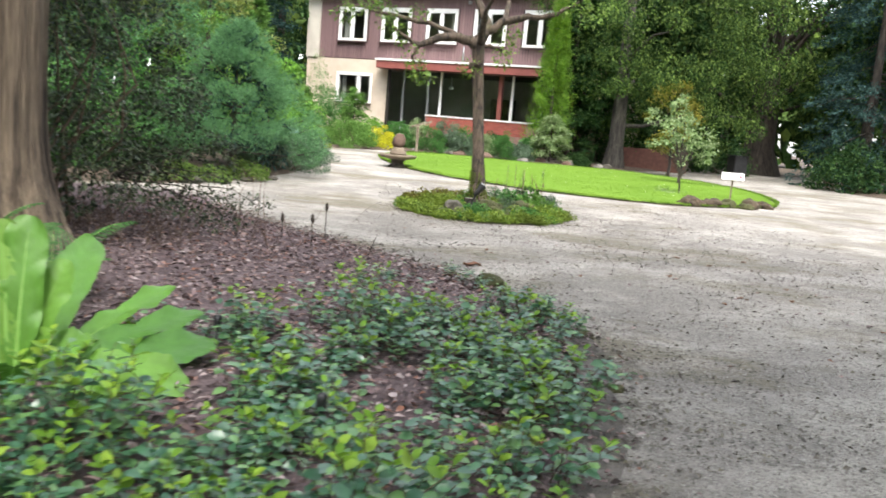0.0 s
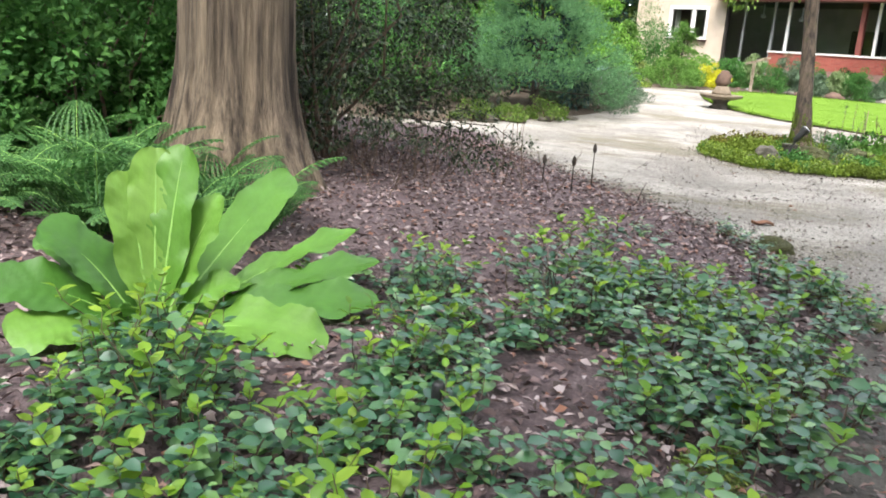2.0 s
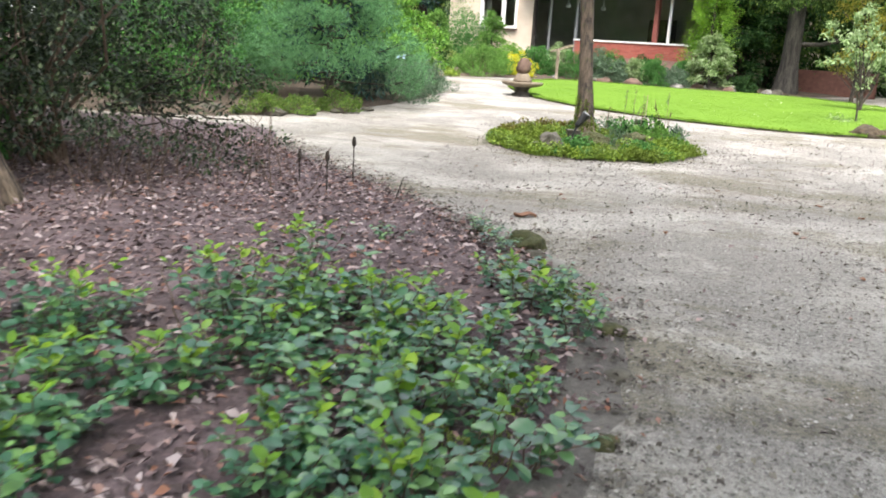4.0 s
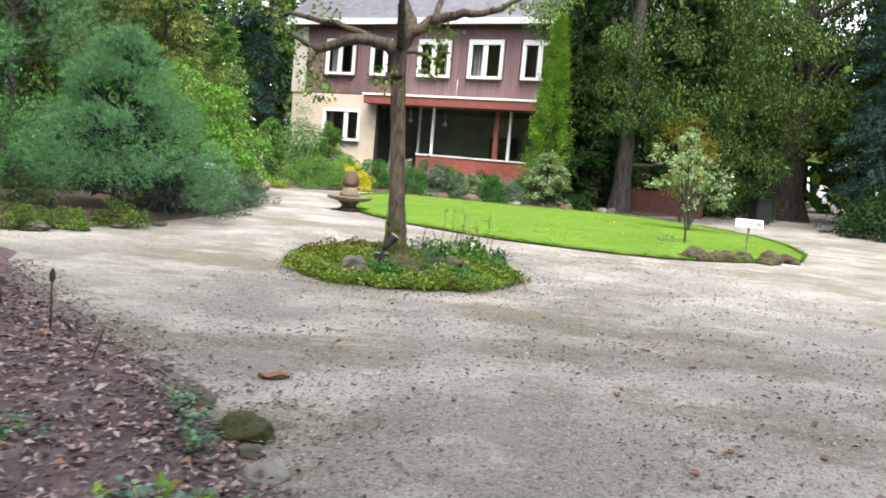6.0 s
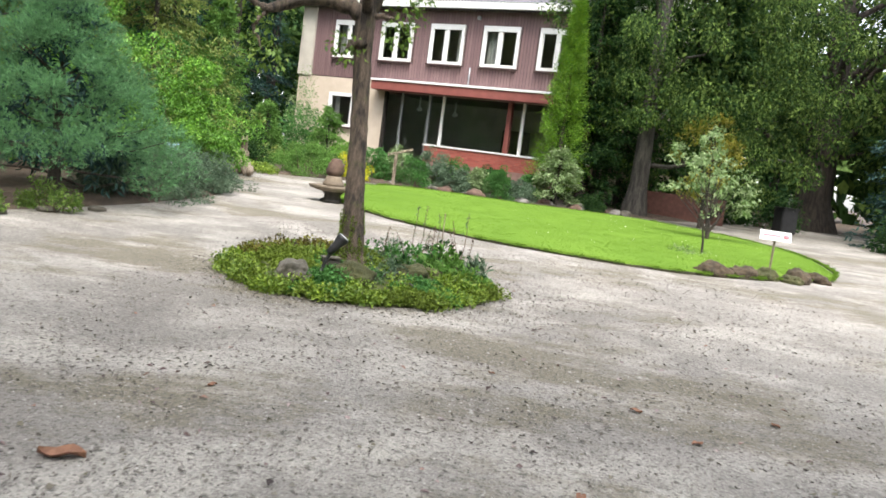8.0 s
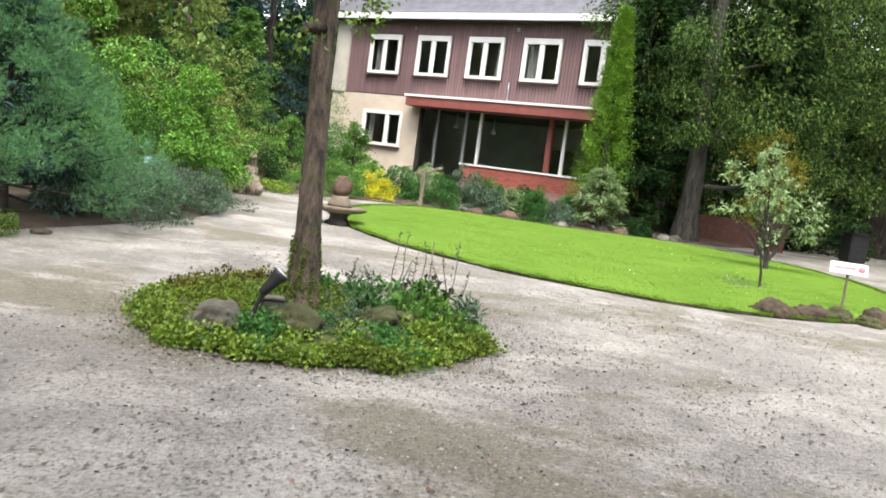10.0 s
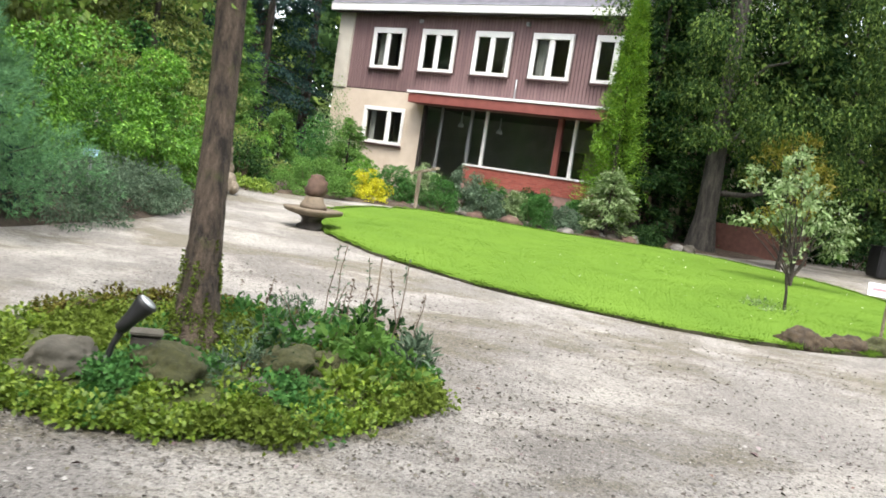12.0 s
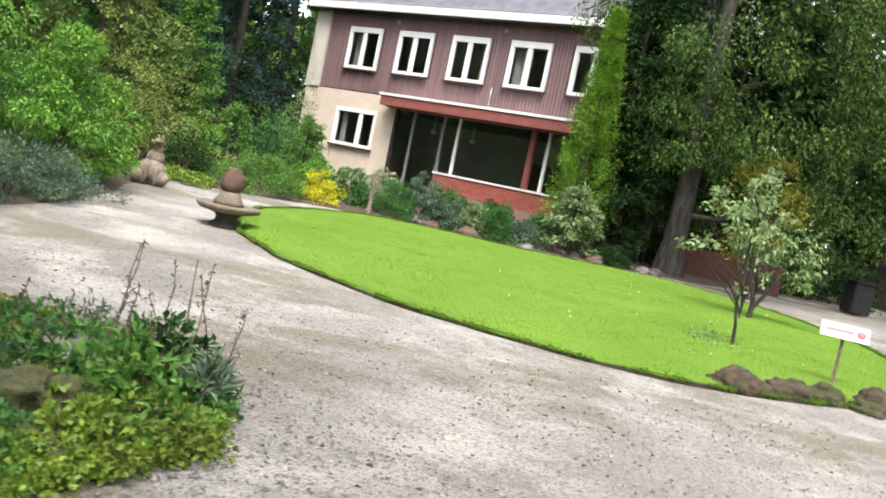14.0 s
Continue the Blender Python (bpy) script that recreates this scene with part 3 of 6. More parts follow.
def pebbles():
    n = 26000
    xy = np.column_stack([rng.uniform(-1.5, 6, n), 4 + 17 * rng.uniform(0, 1, n) ** 1.4])
    xy = xy[~inside(xy, BED_RIM) & ~inside(xy, ISLAND_RIM) & ~inside(xy, LAWN_RIM)]
    n = len(xy)
    r = rng.uniform(0.004, 0.011, n) * np.where(rng.uniform(size=n) > 0.96, 1.8, 1)
    o = np.array([(1, 0, 0), (0, 1, 0), (-1, 0, 0), (0, -1, 0), (0, 0, 0.6), (0, 0, -0.6)])
    v = np.column_stack([xy, gz(xy[:, 0], xy[:, 1]) + 0.003])[:, None] + o[None] * r[:, None, None] * rng.uniform(0.7, 1.3, (n, 6, 1))
    t = np.array([(0, 1, 4), (1, 2, 4), (2, 3, 4), (3, 0, 4)])
    f = (np.arange(n)[:, None, None] * 6 + t[None]).reshape(-1, 3)
    tagged(new("gravel", mesh_np("gravel", v.reshape(-1, 3), f, M_PEBBLE)), "loose pale and dark gravel stones on the drive", "gravel", kind="stuff")


pebbles()


def crumbs():
    n = 21000
    xy = np.column_stack([rng.uniform(-1.5, 6.5, n), 4 + 15 * rng.uniform(0, 1, n) ** 1.3])
    xy = xy[~inside(xy, BED_RIM) & ~inside(xy, ISLAND_RIM) & ~inside(xy, LAWN_RIM)]
    patch = np.array([noise.noise((x * 0.9, y * 0.9, 11)) for x, y in xy])
    xy = xy[patch > rng.uniform(-0.5, 0.35, len(xy))]
    n = len(xy)
    a = rng.uniform(0, 2 * np.pi, n)
    way = norm(np.column_stack([np.cos(a), np.sin(a), rng.normal(size=n) * 0.3]))
    L = rng.uniform(0.01, 0.042, n)
    me = leaf_mesh("drive_crumbs", np.column_stack([xy, gz(xy[:, 0], xy[:, 1]) + 0.01]), way, norm(np.column_stack([rng.normal(size=(n, 2)) * 0.4, np.ones(n)])), L, L * rng.uniform(0.4, 0.9, n), M_CRUMB)
    tagged(new("drive_crumbs", me), "small dark bits of bark and leaf on the gravel", "debris", kind="stuff")


crumbs()


def island_dirt():
    """Dark soil and bark crumbs trodden out of the island bed."""
    n = 3000
    i = rng.integers(0, len(ISLAND_RIM), n)
    base = ISLAND_RIM[i]
    d = norm(base - np.array([0.49, 14.8]))
    spread = 0.10 + 0.5 * np.clip(d[:, :1], 0, 1) ** 2 + 0.12 * np.clip(-d[:, 1:], 0, 1)
    xy = base + d * (np.abs(rng.normal(size=(n, 1))) * spread - 0.03) + rng.normal(size=(n, 2)) * 0.04
    a = rng.uniform(0, 2 * np.pi, n)
    way = norm(np.column_stack([np.cos(a), np.sin(a), rng.normal(size=n) * 0.3]))
    L = rng.uniform(0.008, 0.036, n)
    me = leaf_mesh("island_crumbs", np.column_stack([xy, gz(xy[:, 0], xy[:, 1]) + 0.01]), way, norm(np.column_stack([rng.normal(size=(n, 2)) * 0.4, np.ones(n)])), L, L * rng.uniform(0.4, 0.9, n), M_CRUMB)
    tagged(new("island_crumbs", me), "dark crumbs of soil and bark round the island bed", "debris", kind="stuff")


island_dirt()


def litter():
    """Dead leaves and bark chips on the bed, a few blown onto the drive."""
    near = [(-4.12, 12.67), (-2.4, 10.77), (-0.55, 9.02), (0.49, 7.6), (0.78, 6.92), (0.81, 5.78), (0.57, 4.06), (-0.13, 2.2), (-1.29, 0.1), (-4.32, 0.1), (-6.25, 4.76), (-6.08, 10.5)]
    xy = scatter(near, 34000)
    out = np.column_stack([rng.uniform(-1, 5, 420), rng.uniform(5, 18, 420)])
    out = out[~inside(out, ISLAND_RIM) & ~inside(out, BED_RIM)]
    pos = np.vstack([np.column_stack([xy, gz(xy[:, 0], xy[:, 1]) + 0.105 + rng.uniform(0, 0.03, len(xy))]), np.column_stack([out, gz(out[:, 0], out[:, 1]) + 0.012])])
    edge = np.array([np.min(np.linalg.norm(BED_RIM - p, axis=1)) for p in xy])
    pos[:len(xy), 2] = gz(xy[:, 0], xy[:, 1]) + 0.02 + 0.09 * (1 - np.clip(1 - edge / 6, 0, 1) ** 8) + rng.uniform(0, 0.022, len(xy)) + 0.012 * np.exp(-edge / 0.2)
    n = len(pos)
    a = rng.uniform(0, 2 * np.pi, n)
    way = norm(np.column_stack([np.cos(a), np.sin(a), rng.normal(size=n) * 0.25]))
    nrm = norm(np.column_stack([rng.normal(size=(n, 2)) * 0.35, np.ones(n)]))
    L = rng.uniform(0.022, 0.068, n) * np.where(rng.uniform(size=n) > 0.95, 1.5, 1)
    tagged(new("leaf_litter", leaf_mesh("leaf_litter", pos, way, nrm, L, L * rng.uniform(0.25, 0.7, n), M_LITTER)), "dry brown fallen leaves and bark chips on the bed", "leaf litter", kind="stuff")


litter()


def rim_litter():
    keep = np.array([p for p in BED_RIM if p[0] > -3.9 and 0.5 < p[1] < 12.6])
    n = 3000
    base = keep[rng.integers(0, len(keep), n)]
    d = norm(base - [-5.0, 5.0])
    xy = base + d * rng.normal(-0.12, 0.16, (n, 1)) + rng.normal(size=(n, 2)) * 0.05
    a = rng.uniform(0, 2 * np.pi, n)
    way = norm(np.column_stack([np.cos(a), np.sin(a), rng.normal(size=n) * 0.3]))
    L = rng.uniform(0.02, 0.055, n)
    me = leaf_mesh("rim_litter", np.column_stack([xy, gz(xy[:, 0], xy[:, 1]) + rng.uniform(0.03, 0.055, n)]), way, norm(np.column_stack([rng.normal(size=(n, 2)) * 0.4, np.ones(n)])), L, L * rng.uniform(0.25, 0.7, n), M_LITTER)
    tagged(new("rim_litter", me), "dry leaves strewn along the rim of the bed", "leaf litter", kind="stuff")


rim_litter()


# ---- the house ----
HOUSE = pose(0, 41, 0, 0, 0, -26)


def house():
    h = tagged(new("house"), "two-storey house with red-brown boarding over cream render, grey tiled roof", "house")
    h.matrix_basis = HOUSE
    U0, U1, DEEP = -9.0, 7.0, 8.5
    ZB, ZM, ZT = 0.0, 4.36, 7.55
    bays = [(-7.1 + 2.575 * i, -5.42 + 2.575 * i) for i in range(8)]
    upper = [(a, b, 5.27, 6.97) for a, b in bays if b < U1]
    lower = [(-7.05, -4.86, 2.14, 3.68)]

    def wall_with_holes(name, u0, u1, z0, z1, holes, y0, y1, mat, label=""):
        bm = bmesh.new()
        x = u0
        for a, b, c, d in holes:
            box(x, a, y0, y1, z0, z1, bm)
            box(a, b, y0, y1, z0, c, bm)
            box(a, b, y0, y1, d, z1, bm)
            x = b
        box(x, u1, y0, y1, z0, z1, bm)
        bmesh.ops.remove_doubles(bm, verts=bm.verts[:], dist=0.0005)
        return part(name, bm, mat, h, label)

    wall_with_holes("upper_wall", U0 + 0.001, U1, ZM, ZT, upper, 0.06, 0.36, M_GROOVE, "dark backing behind the boarding")
    wall_with_holes("lower_wall", U0 + 0.001, -3.97, ZB, ZM - 0.004, lower, 0.0, 0.32, M_RENDER, "cream rendered ground-floor wall")
    part("side_wall", box(U0 - 0.02, U0 + 0.3, 0.364, DEEP, ZB, ZT), M_RENDER, h, "cream rendered gable wall")
    part("side_wall", box(U1 - 0.3, U1, 0.364, DEEP, ZB, ZT), M_RENDER, h)
    part("back_wall", box(U0, U1, DEEP, DEEP + 0.3, ZB, ZT), M_RENDER, h)
    part("pilaster", box(U0 - 0.05, -8.28, -0.08, 0.056, ZM + 0.004, ZT - 0.004), M_RENDER_SIDE, h, "pale upright corner strip", 0.01)
    part("upper_floor", box(U0 + 0.31, U1 - 0.31, 0.37, DEEP - 0.01, 4.1, 4.3), M_ROOM, h)
    part("inner_wall", box(U0 + 0.31, U1 - 0.31, 4.2, 4.3, ZB, 4.09), M_ROOM, h, "dim inner wall")
    part("inner_wall", box(U0 + 0.31, U1 - 0.31, 3.6, 3.7, 4.31, ZT - 0.01), M_ROOM, h)
    part("attic_floor", box(U0 + 0.31, U1 - 0.31, 0.37, DEEP - 0.01, ZT - 0.12, ZT - 0.02), M_ROOM, h)

    # window: frame, box above, mullion, panes, sill, curtain
    def window(a, b, z0, z1, split, top, curtain):
        w = under("window", None, h)
        t = 0.13
        y0, y1 = -0.05, 0.10
        zt = z1 - top
        fm = box(a, a + t, y0, y1, z0, z1)
        box(b - t, b, y0, y1, z0, z1, fm)
        box(a + t, b - t, y0, y1, zt, z1, fm)
        box(a + t, b - t, y0, y1, z0, z0 + t, fm)
        m = a + (b - a) * split
        part("frame", fm, M_WHITE, w, "white painted frame", 0.008)
        part("mullion", box(m - 0.075, m + 0.075, y0 + 0.02, y1 - 0.004, z0 + t, zt), M_WHITE, w, "", 0.006)
        for p0, p1 in ((a + t, m - 0.075), (m + 0.075, b - t)):
            part("sash", box(p0, p0 + 0.035, 0.0, 0.07, z0 + t, zt), M_WHITE, w)
            part("sash", box(p1 - 0.035, p1, 0.0, 0.07, z0 + t, zt), M_WHITE, w)
            g = part("pane", box(p0 + 0.035, p1 - 0.035, 0.03, 0.045, z0 + t, zt), M_GLASS, w, "dark reflecting pane")
            g.visible_shadow = False
        part("sill", box(a - 0.05, b + 0.05, -0.14, 0.0, z0 - 0.07, z0 - 0.004), M_GROOVE, w, "dark red-brown sill", 0.008)
        if curtain:
            c0, c1 = curtain
            bm = bmesh.new()
            cols = []
            for i in range(13):
                x = a + (b - a) * (c0 + (c1 - c0) * i / 12)
                y = 0.34 + 0.03 * math.sin(i * 1.9)
                cols.append((bm.verts.new((x, y, z0 + 0.02)), bm.verts.new((x, y, zt))))
            for p, q in zip(cols, cols[1:]):
                bm.faces.new((p[0], q[0], q[1], p[1]))
            bmesh.ops.solidify(bm, geom=bm.faces[:], thickness=0.01)
            part("curtain", bm, M_CURTAIN, w, "pale hanging curtain")
        return w

    hang = [(0.08, 0.3), None, (0.72, 0.92), (0.06, 0.42), None, (0.1, 0.3), None, None]
    for (a, b, z0, z1), cur in zip(upper, hang):
        window(a, b, z0, z1, 0.48, 0.22, cur)
    window(*lower[0], 0.62, 0.16, (0.06, 0.2))

    # eaves, gutter and roof
    part("fascia", box(U0 - 0.3, U1 + 0.3, -0.5, -0.42, 7.56, 7.86), M_WHITE, h, "white fascia and gutter", 0.02)
    # near-black colour paints in the shade under the eaves
    part("soffit", box(U0 - 0.3, U1 + 0.3, -0.419, 0.05, 7.552, 7.60), M_ROOM_DARK, h, "soffit with its shade put into the near-black colour")
    rows, cols = 34, int((U1 - U0 + 0.6) / 0.15)
    slope, run = math.radians(38), (DEEP + 0.8) / 2
    length = run / math.cos(slope)
    V, q = [], []
    for r in range(rows):
        for e in (0, 1):
            s = (r + e) * length / rows
            for c in range(cols * 2 + 1):
                u = U0 - 0.3 + c * (U1 - U0 + 0.6) / (cols * 2)
                up = 0.03 * (1 - e) + 0.022 * math.cos(math.pi * c) + rng.normal() * 0.002
                V.append((u, -0.5 + s * math.cos(slope) - up * math.sin(slope), 7.84 + s * math.sin(slope) + up * math.cos(slope)))
    w = cols * 2 + 1
    for r in range(rows * 2 - 1):
        for c in range(w - 1):
            q.append((r * w + c, r * w + c + 1, (r + 1) * w + c + 1, (r + 1) * w + c))
    under("roof", mesh_np("roof", V, q, M_ROOF), h, label="grey pantiled roof", kind="stuff")
    rb = bmesh.new()
    zr = 7.84 + run * math.tan(slope)
    pts = [(-0.45, 7.80), (run - 0.5, zr - 0.06), (DEEP + 0.4, 7.8)]
    for u in (U0 - 0.29, U1 + 0.29):
        rb.faces.new([rb.verts.new((u, y, z)) for y, z in pts])
    a0, b0 = [f.verts[:] for f in rb.faces[:]]
    rb.faces.new((a0[1], a0[2], b0[2], b0[1]))
    part("gable", rb, M_WHITE, h, "white verge boards")
    part("ridge", box(U0 - 0.32, U1 + 0.32, run - 0.65, run - 0.35, zr - 0.05, zr + 0.08), M_ROOF, h, "", 0.03)
    for u in (-4.65, 0.35):
        part("outdoor_lamp", box(u - 0.07, u + 0.07, -0.14, 0.03, 7.2, 7.34), M_GREYMETAL, h, "small grey lamp under the eaves", 0.02)
    part("downpipe", lathe([(0.035, 4.4), (0.035, 5.2)], 8), M_GREYMETAL, h, "thin pipe on the boarding", m=pose(0.2, -0.03, 0))

    # veranda: canopy, posts, glazing, brick plinth
    part("canopy", box(-4.25, 6.4, -0.75, 0.05, 3.93, 4.30), M_REDPAINT, h, "red painted canopy fascia", 0.015)
    part("canopy_trim", box(-4.32, 6.45, -0.80, 0.055, 4.304, 4.40), M_WHITE, h, "pale roof edge of the canopy", 0.01)
    part("lintel", box(-3.96, U1, 0.02, 0.3, 3.93, ZM - 0.004), M_RENDER, h)
    # same near-black as the soffit: the recess's shade is in the colour
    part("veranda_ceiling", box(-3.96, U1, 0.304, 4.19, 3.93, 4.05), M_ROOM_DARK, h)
    part("veranda_floor", box(-3.96, U1, -0.6, 4.19, 0.3, 0.62), M_STONE_DARK, h, "dark stone floor")
    pl = under("plinth", None, h, label="red brick parapet under the glazing")
    part("core", box(-1.6, 6.5, 0.02, 0.2, 0.63, 1.74), M_MORTAR, pl)
    part("coping", box(-1.65, 6.55, -0.05, 0.26, 1.744, 1.82), M_WHITE, pl, "pale coping", 0.01)
    for u, mat in ((-1.62, M_GREYMETAL), (-0.92, M_WHITE), (2.9, M_WHITE), (5.2, M_WHITE)):
        part("post", box(u - 0.06, u + 0.06, 0.06, 0.18, 1.824 if u > -1.6 else 0.63, 3.925), mat, h, "slim pale glazing post", 0.008)
    part("post", box(2.2, 2.4, -0.02, 0.18, 1.824, 3.925), M_REDPAINT, h, "red painted timber post", 0.01)
    part("post", box(-3.96, -3.86, -0.02, 0.2, 0.63, 3.925), M_ROOM_DARK, h, "dark timber post", 0.01)
    part("post", box(-3.1, -3.0, 0.06, 0.16, 0.63, 3.925), M_GREYMETAL, h, "slim grey post", 0.008)
    for a, b, z in ((-3.85, -3.1, 0.63), (-3.0, -1.68, 0.63), (-1.56, -0.98, 1.83), (-0.86, 2.19, 1.83), (2.41, 2.84, 1.83), (2.96, 5.14, 1.83), (5.26, 6.5, 1.83)):
        g = part("pane", box(a, b, 0.11, 0.122, z, 3.92), M_GLASS, h, "large dark veranda pane")
        g.visible_shadow = False
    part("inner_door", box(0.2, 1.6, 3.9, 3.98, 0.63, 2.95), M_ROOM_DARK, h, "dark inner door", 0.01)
    for u, z in ((-2.55, 3.25), (-0.7, 3.15)):
        part("hanging_lamp", lathe([(0.02, 0.62), (0.035, 0.2), (0.11, 0.13), (0.12, 0.02), (0.03, 0.0)], 12), M_WHITE, h, "small white pendant lamp", m=pose(u, 0.8, z - 0.0))
    # bricks of the plinth
    bb = box(-0.105, 0.105, -0.012, 0.012, -0.029, 0.029)
    bm_me = bpy.data.meshes.new("brick")
    bb.to_mesh(bm_me)
    bb.free()
    bm_me.materials.append(M_REDBRICK)
    for r in range(9):
        z = 1.70 - r * 0.07
        for c in range(24):
            u = -1.49 + c * 0.222 + (0.111 if r % 2 else 0)
            if u < 3.75:
                under("brick", bm_me, pl, pose(u, 0.011, z))
    # boarding
    cache = {}

    def board(u, z0, z1):
        k = round(z1 - z0, 2)
        if k not in cache:
            b = box(-0.062, 0.062, 0.0, 0.03, 0, k)
            bmesh.ops.bevel(b, geom=[e for e in b.edges if abs(e.verts[0].co.z - e.verts[1].co.z) > 0.1], offset=0.012, segments=1, affect="EDGES")
            cache[k] = bpy.data.meshes.new("board")
            b.to_mesh(cache[k])
            b.free()
            cache[k].materials.append(M_SIDING)
        under("board", cache[k], h, pose(u, 0.028, z0))
    u = -8.2
    while u < U1:
        hole = next((w for w in upper if w[0] - 0.07 < u < w[1] + 0.07), None)
        if hole:
            board(u, ZM + 0.05, hole[2] - 0.07)
            board(u, hole[3] + 0.01, ZT - 0.01)
        else:
            board(u, ZM + 0.05, ZT - 0.01)
        u += 0.142
    return h


house()


# ---- trees and shrubs ----
def lumpy(n, rx, ry, z0, z1, jitter=0.2, low=0.0):
    """Clump centres over an uneven dome."""
    u = units(n)
    u[:, 2] = np.abs(u[:, 2]) * (1 - low) + rng.uniform(-0.3, 0.1, n) * low
    k = 1 + jitter * rng.normal(size=(n, 1))
    c = u * k * [rx, ry, 1]
    c[:, 2] = z0 + np.clip(u[:, 2] * k[:, 0], 0, 1.25) * (z1 - z0)
    return c


def shrub(name, label, category, x, y, r, h, mat, leaf=0.06, n=5000, clump=0.28, kind="leaf", droop=0.1, stems=True, jitter=0.14, squash=1.0, lift=0.0, group="", dens=1.0):
    g = thing(name, label, category, (x, y, float(gz(x, y))), group=group)
    k = max(10, int(18 * (r * r + r * h) / max(0.05, clump * 2.2)))
    k = max(9, int(min(k, 130) * dens))
    c = np.vstack([lumpy(k, r - clump * 0.5, (r - clump * 0.5) * squash, lift + clump * 0.25, h - clump * 0.4, jitter), lumpy(k // 3, r * 0.6, r * 0.6 * squash, lift + clump * 0.3, h * 0.6, jitter)])
    rad = clump * rng.uniform(0.6, 1.3, len(c))
    per = max(4, n // len(c))
    pos, way, nrm = clumps(c, rad, per, np.array([0, 0, h * 0.25]), droop, 0.65, 0.72)
    pos[:, 2] = np.maximum(pos[:, 2], 0.05)
    if kind == "needle":
        me = needle_mesh("foliage", pos, way, rng.uniform(0.7, 1.2, len(pos)) * leaf, mat, 10, 0.55, leaf * 0.05)
    else:
        L = leaf * rng.uniform(0.6, 1.3, len(pos))
        me = leaf_mesh("foliage", pos, way, nrm, L, L * (0.28 if kind == "narrow" else 0.55), mat)
    under("foliage", me, g)
    if stems:
        ends = c[rng.choice(len(c), min(14, len(c)), replace=False)]
        under("stem_mass", tubes("stem_mass", [bend((e[0] * 0.12, e[1] * 0.12, -0.15), e * [0.9, 0.9, 0.9], 0.012 + 0.012 * r, 0.004, 5) for e in ends], M_TWIG, 5), g, label="thin brown stems", kind="stuff")
    return g


def trunk_tube(h, r0, r1, lean=(0, 0), flare=1.5, n=12, wild=0.006):
    out = []
    for i in range(n):
        f = i / (n - 1)
        k = r0 + (r1 - r0) * f + r0 * (flare - 1) * math.exp(-f * h / 0.45)
        out.append((lean[0] * f + wild * rng.normal() * (i > 1), lean[1] * f + wild * rng.normal() * (i > 1), -0.2 + (h + 0.2) * f, k))
    return out


def broad_tree(name, label, x, y, h, r, z0, mat, bark, tr, leaf=0.2, n=9000, k=90, clump=0.9, droop=0.35, group="", lean=(0, 0), hang=0.0, shift=(0, 0), limbs=26):
    g = thing(name, label, "tree", (x, y, float(gz(x, y))), group=group)
    zc = (z0 + h) / 2
    u = units(k)
    kk = rng.uniform(0.45, 1.05, k) ** 0.6
    c = u * kk[:, None] * [r, r, (h - z0) / 2] + [lean[0] + shift[0], lean[1] + shift[1], zc]
    c[:, 2] -= hang * np.hypot(c[:, 0], c[:, 1]) / r
    rad = clump * rng.uniform(0.55, 1.35, k)
    pos, way, nrm = clumps(c, rad, n // k, np.array([0, 0, zc]), droop, 0.75, 0.3)
    L = leaf * rng.uniform(0.6, 1.3, len(pos))
    paths = [trunk_tube(h * 0.86, tr, tr * 0.2, lean, 1.45)]
    for e in c[rng.choice(k, min(limbs, k), replace=False)]:
        s = rng.uniform(0.55, 0.85) * max(e[2], z0 * 0.9)
        f = s / (h * 0.86)
        paths.append(bend((lean[0] * f, lean[1] * f, s), e, tr * 0.3 * (1 - 0.6 * f), 0.015, 6, 0.06, 0.04))
    under("trunk", tubes("trunk", paths, bark, 10, 0.05), g)
    under("crown", leaf_mesh("crown", pos, way, nrm, L, L * 0.5, mat), g)
    return g


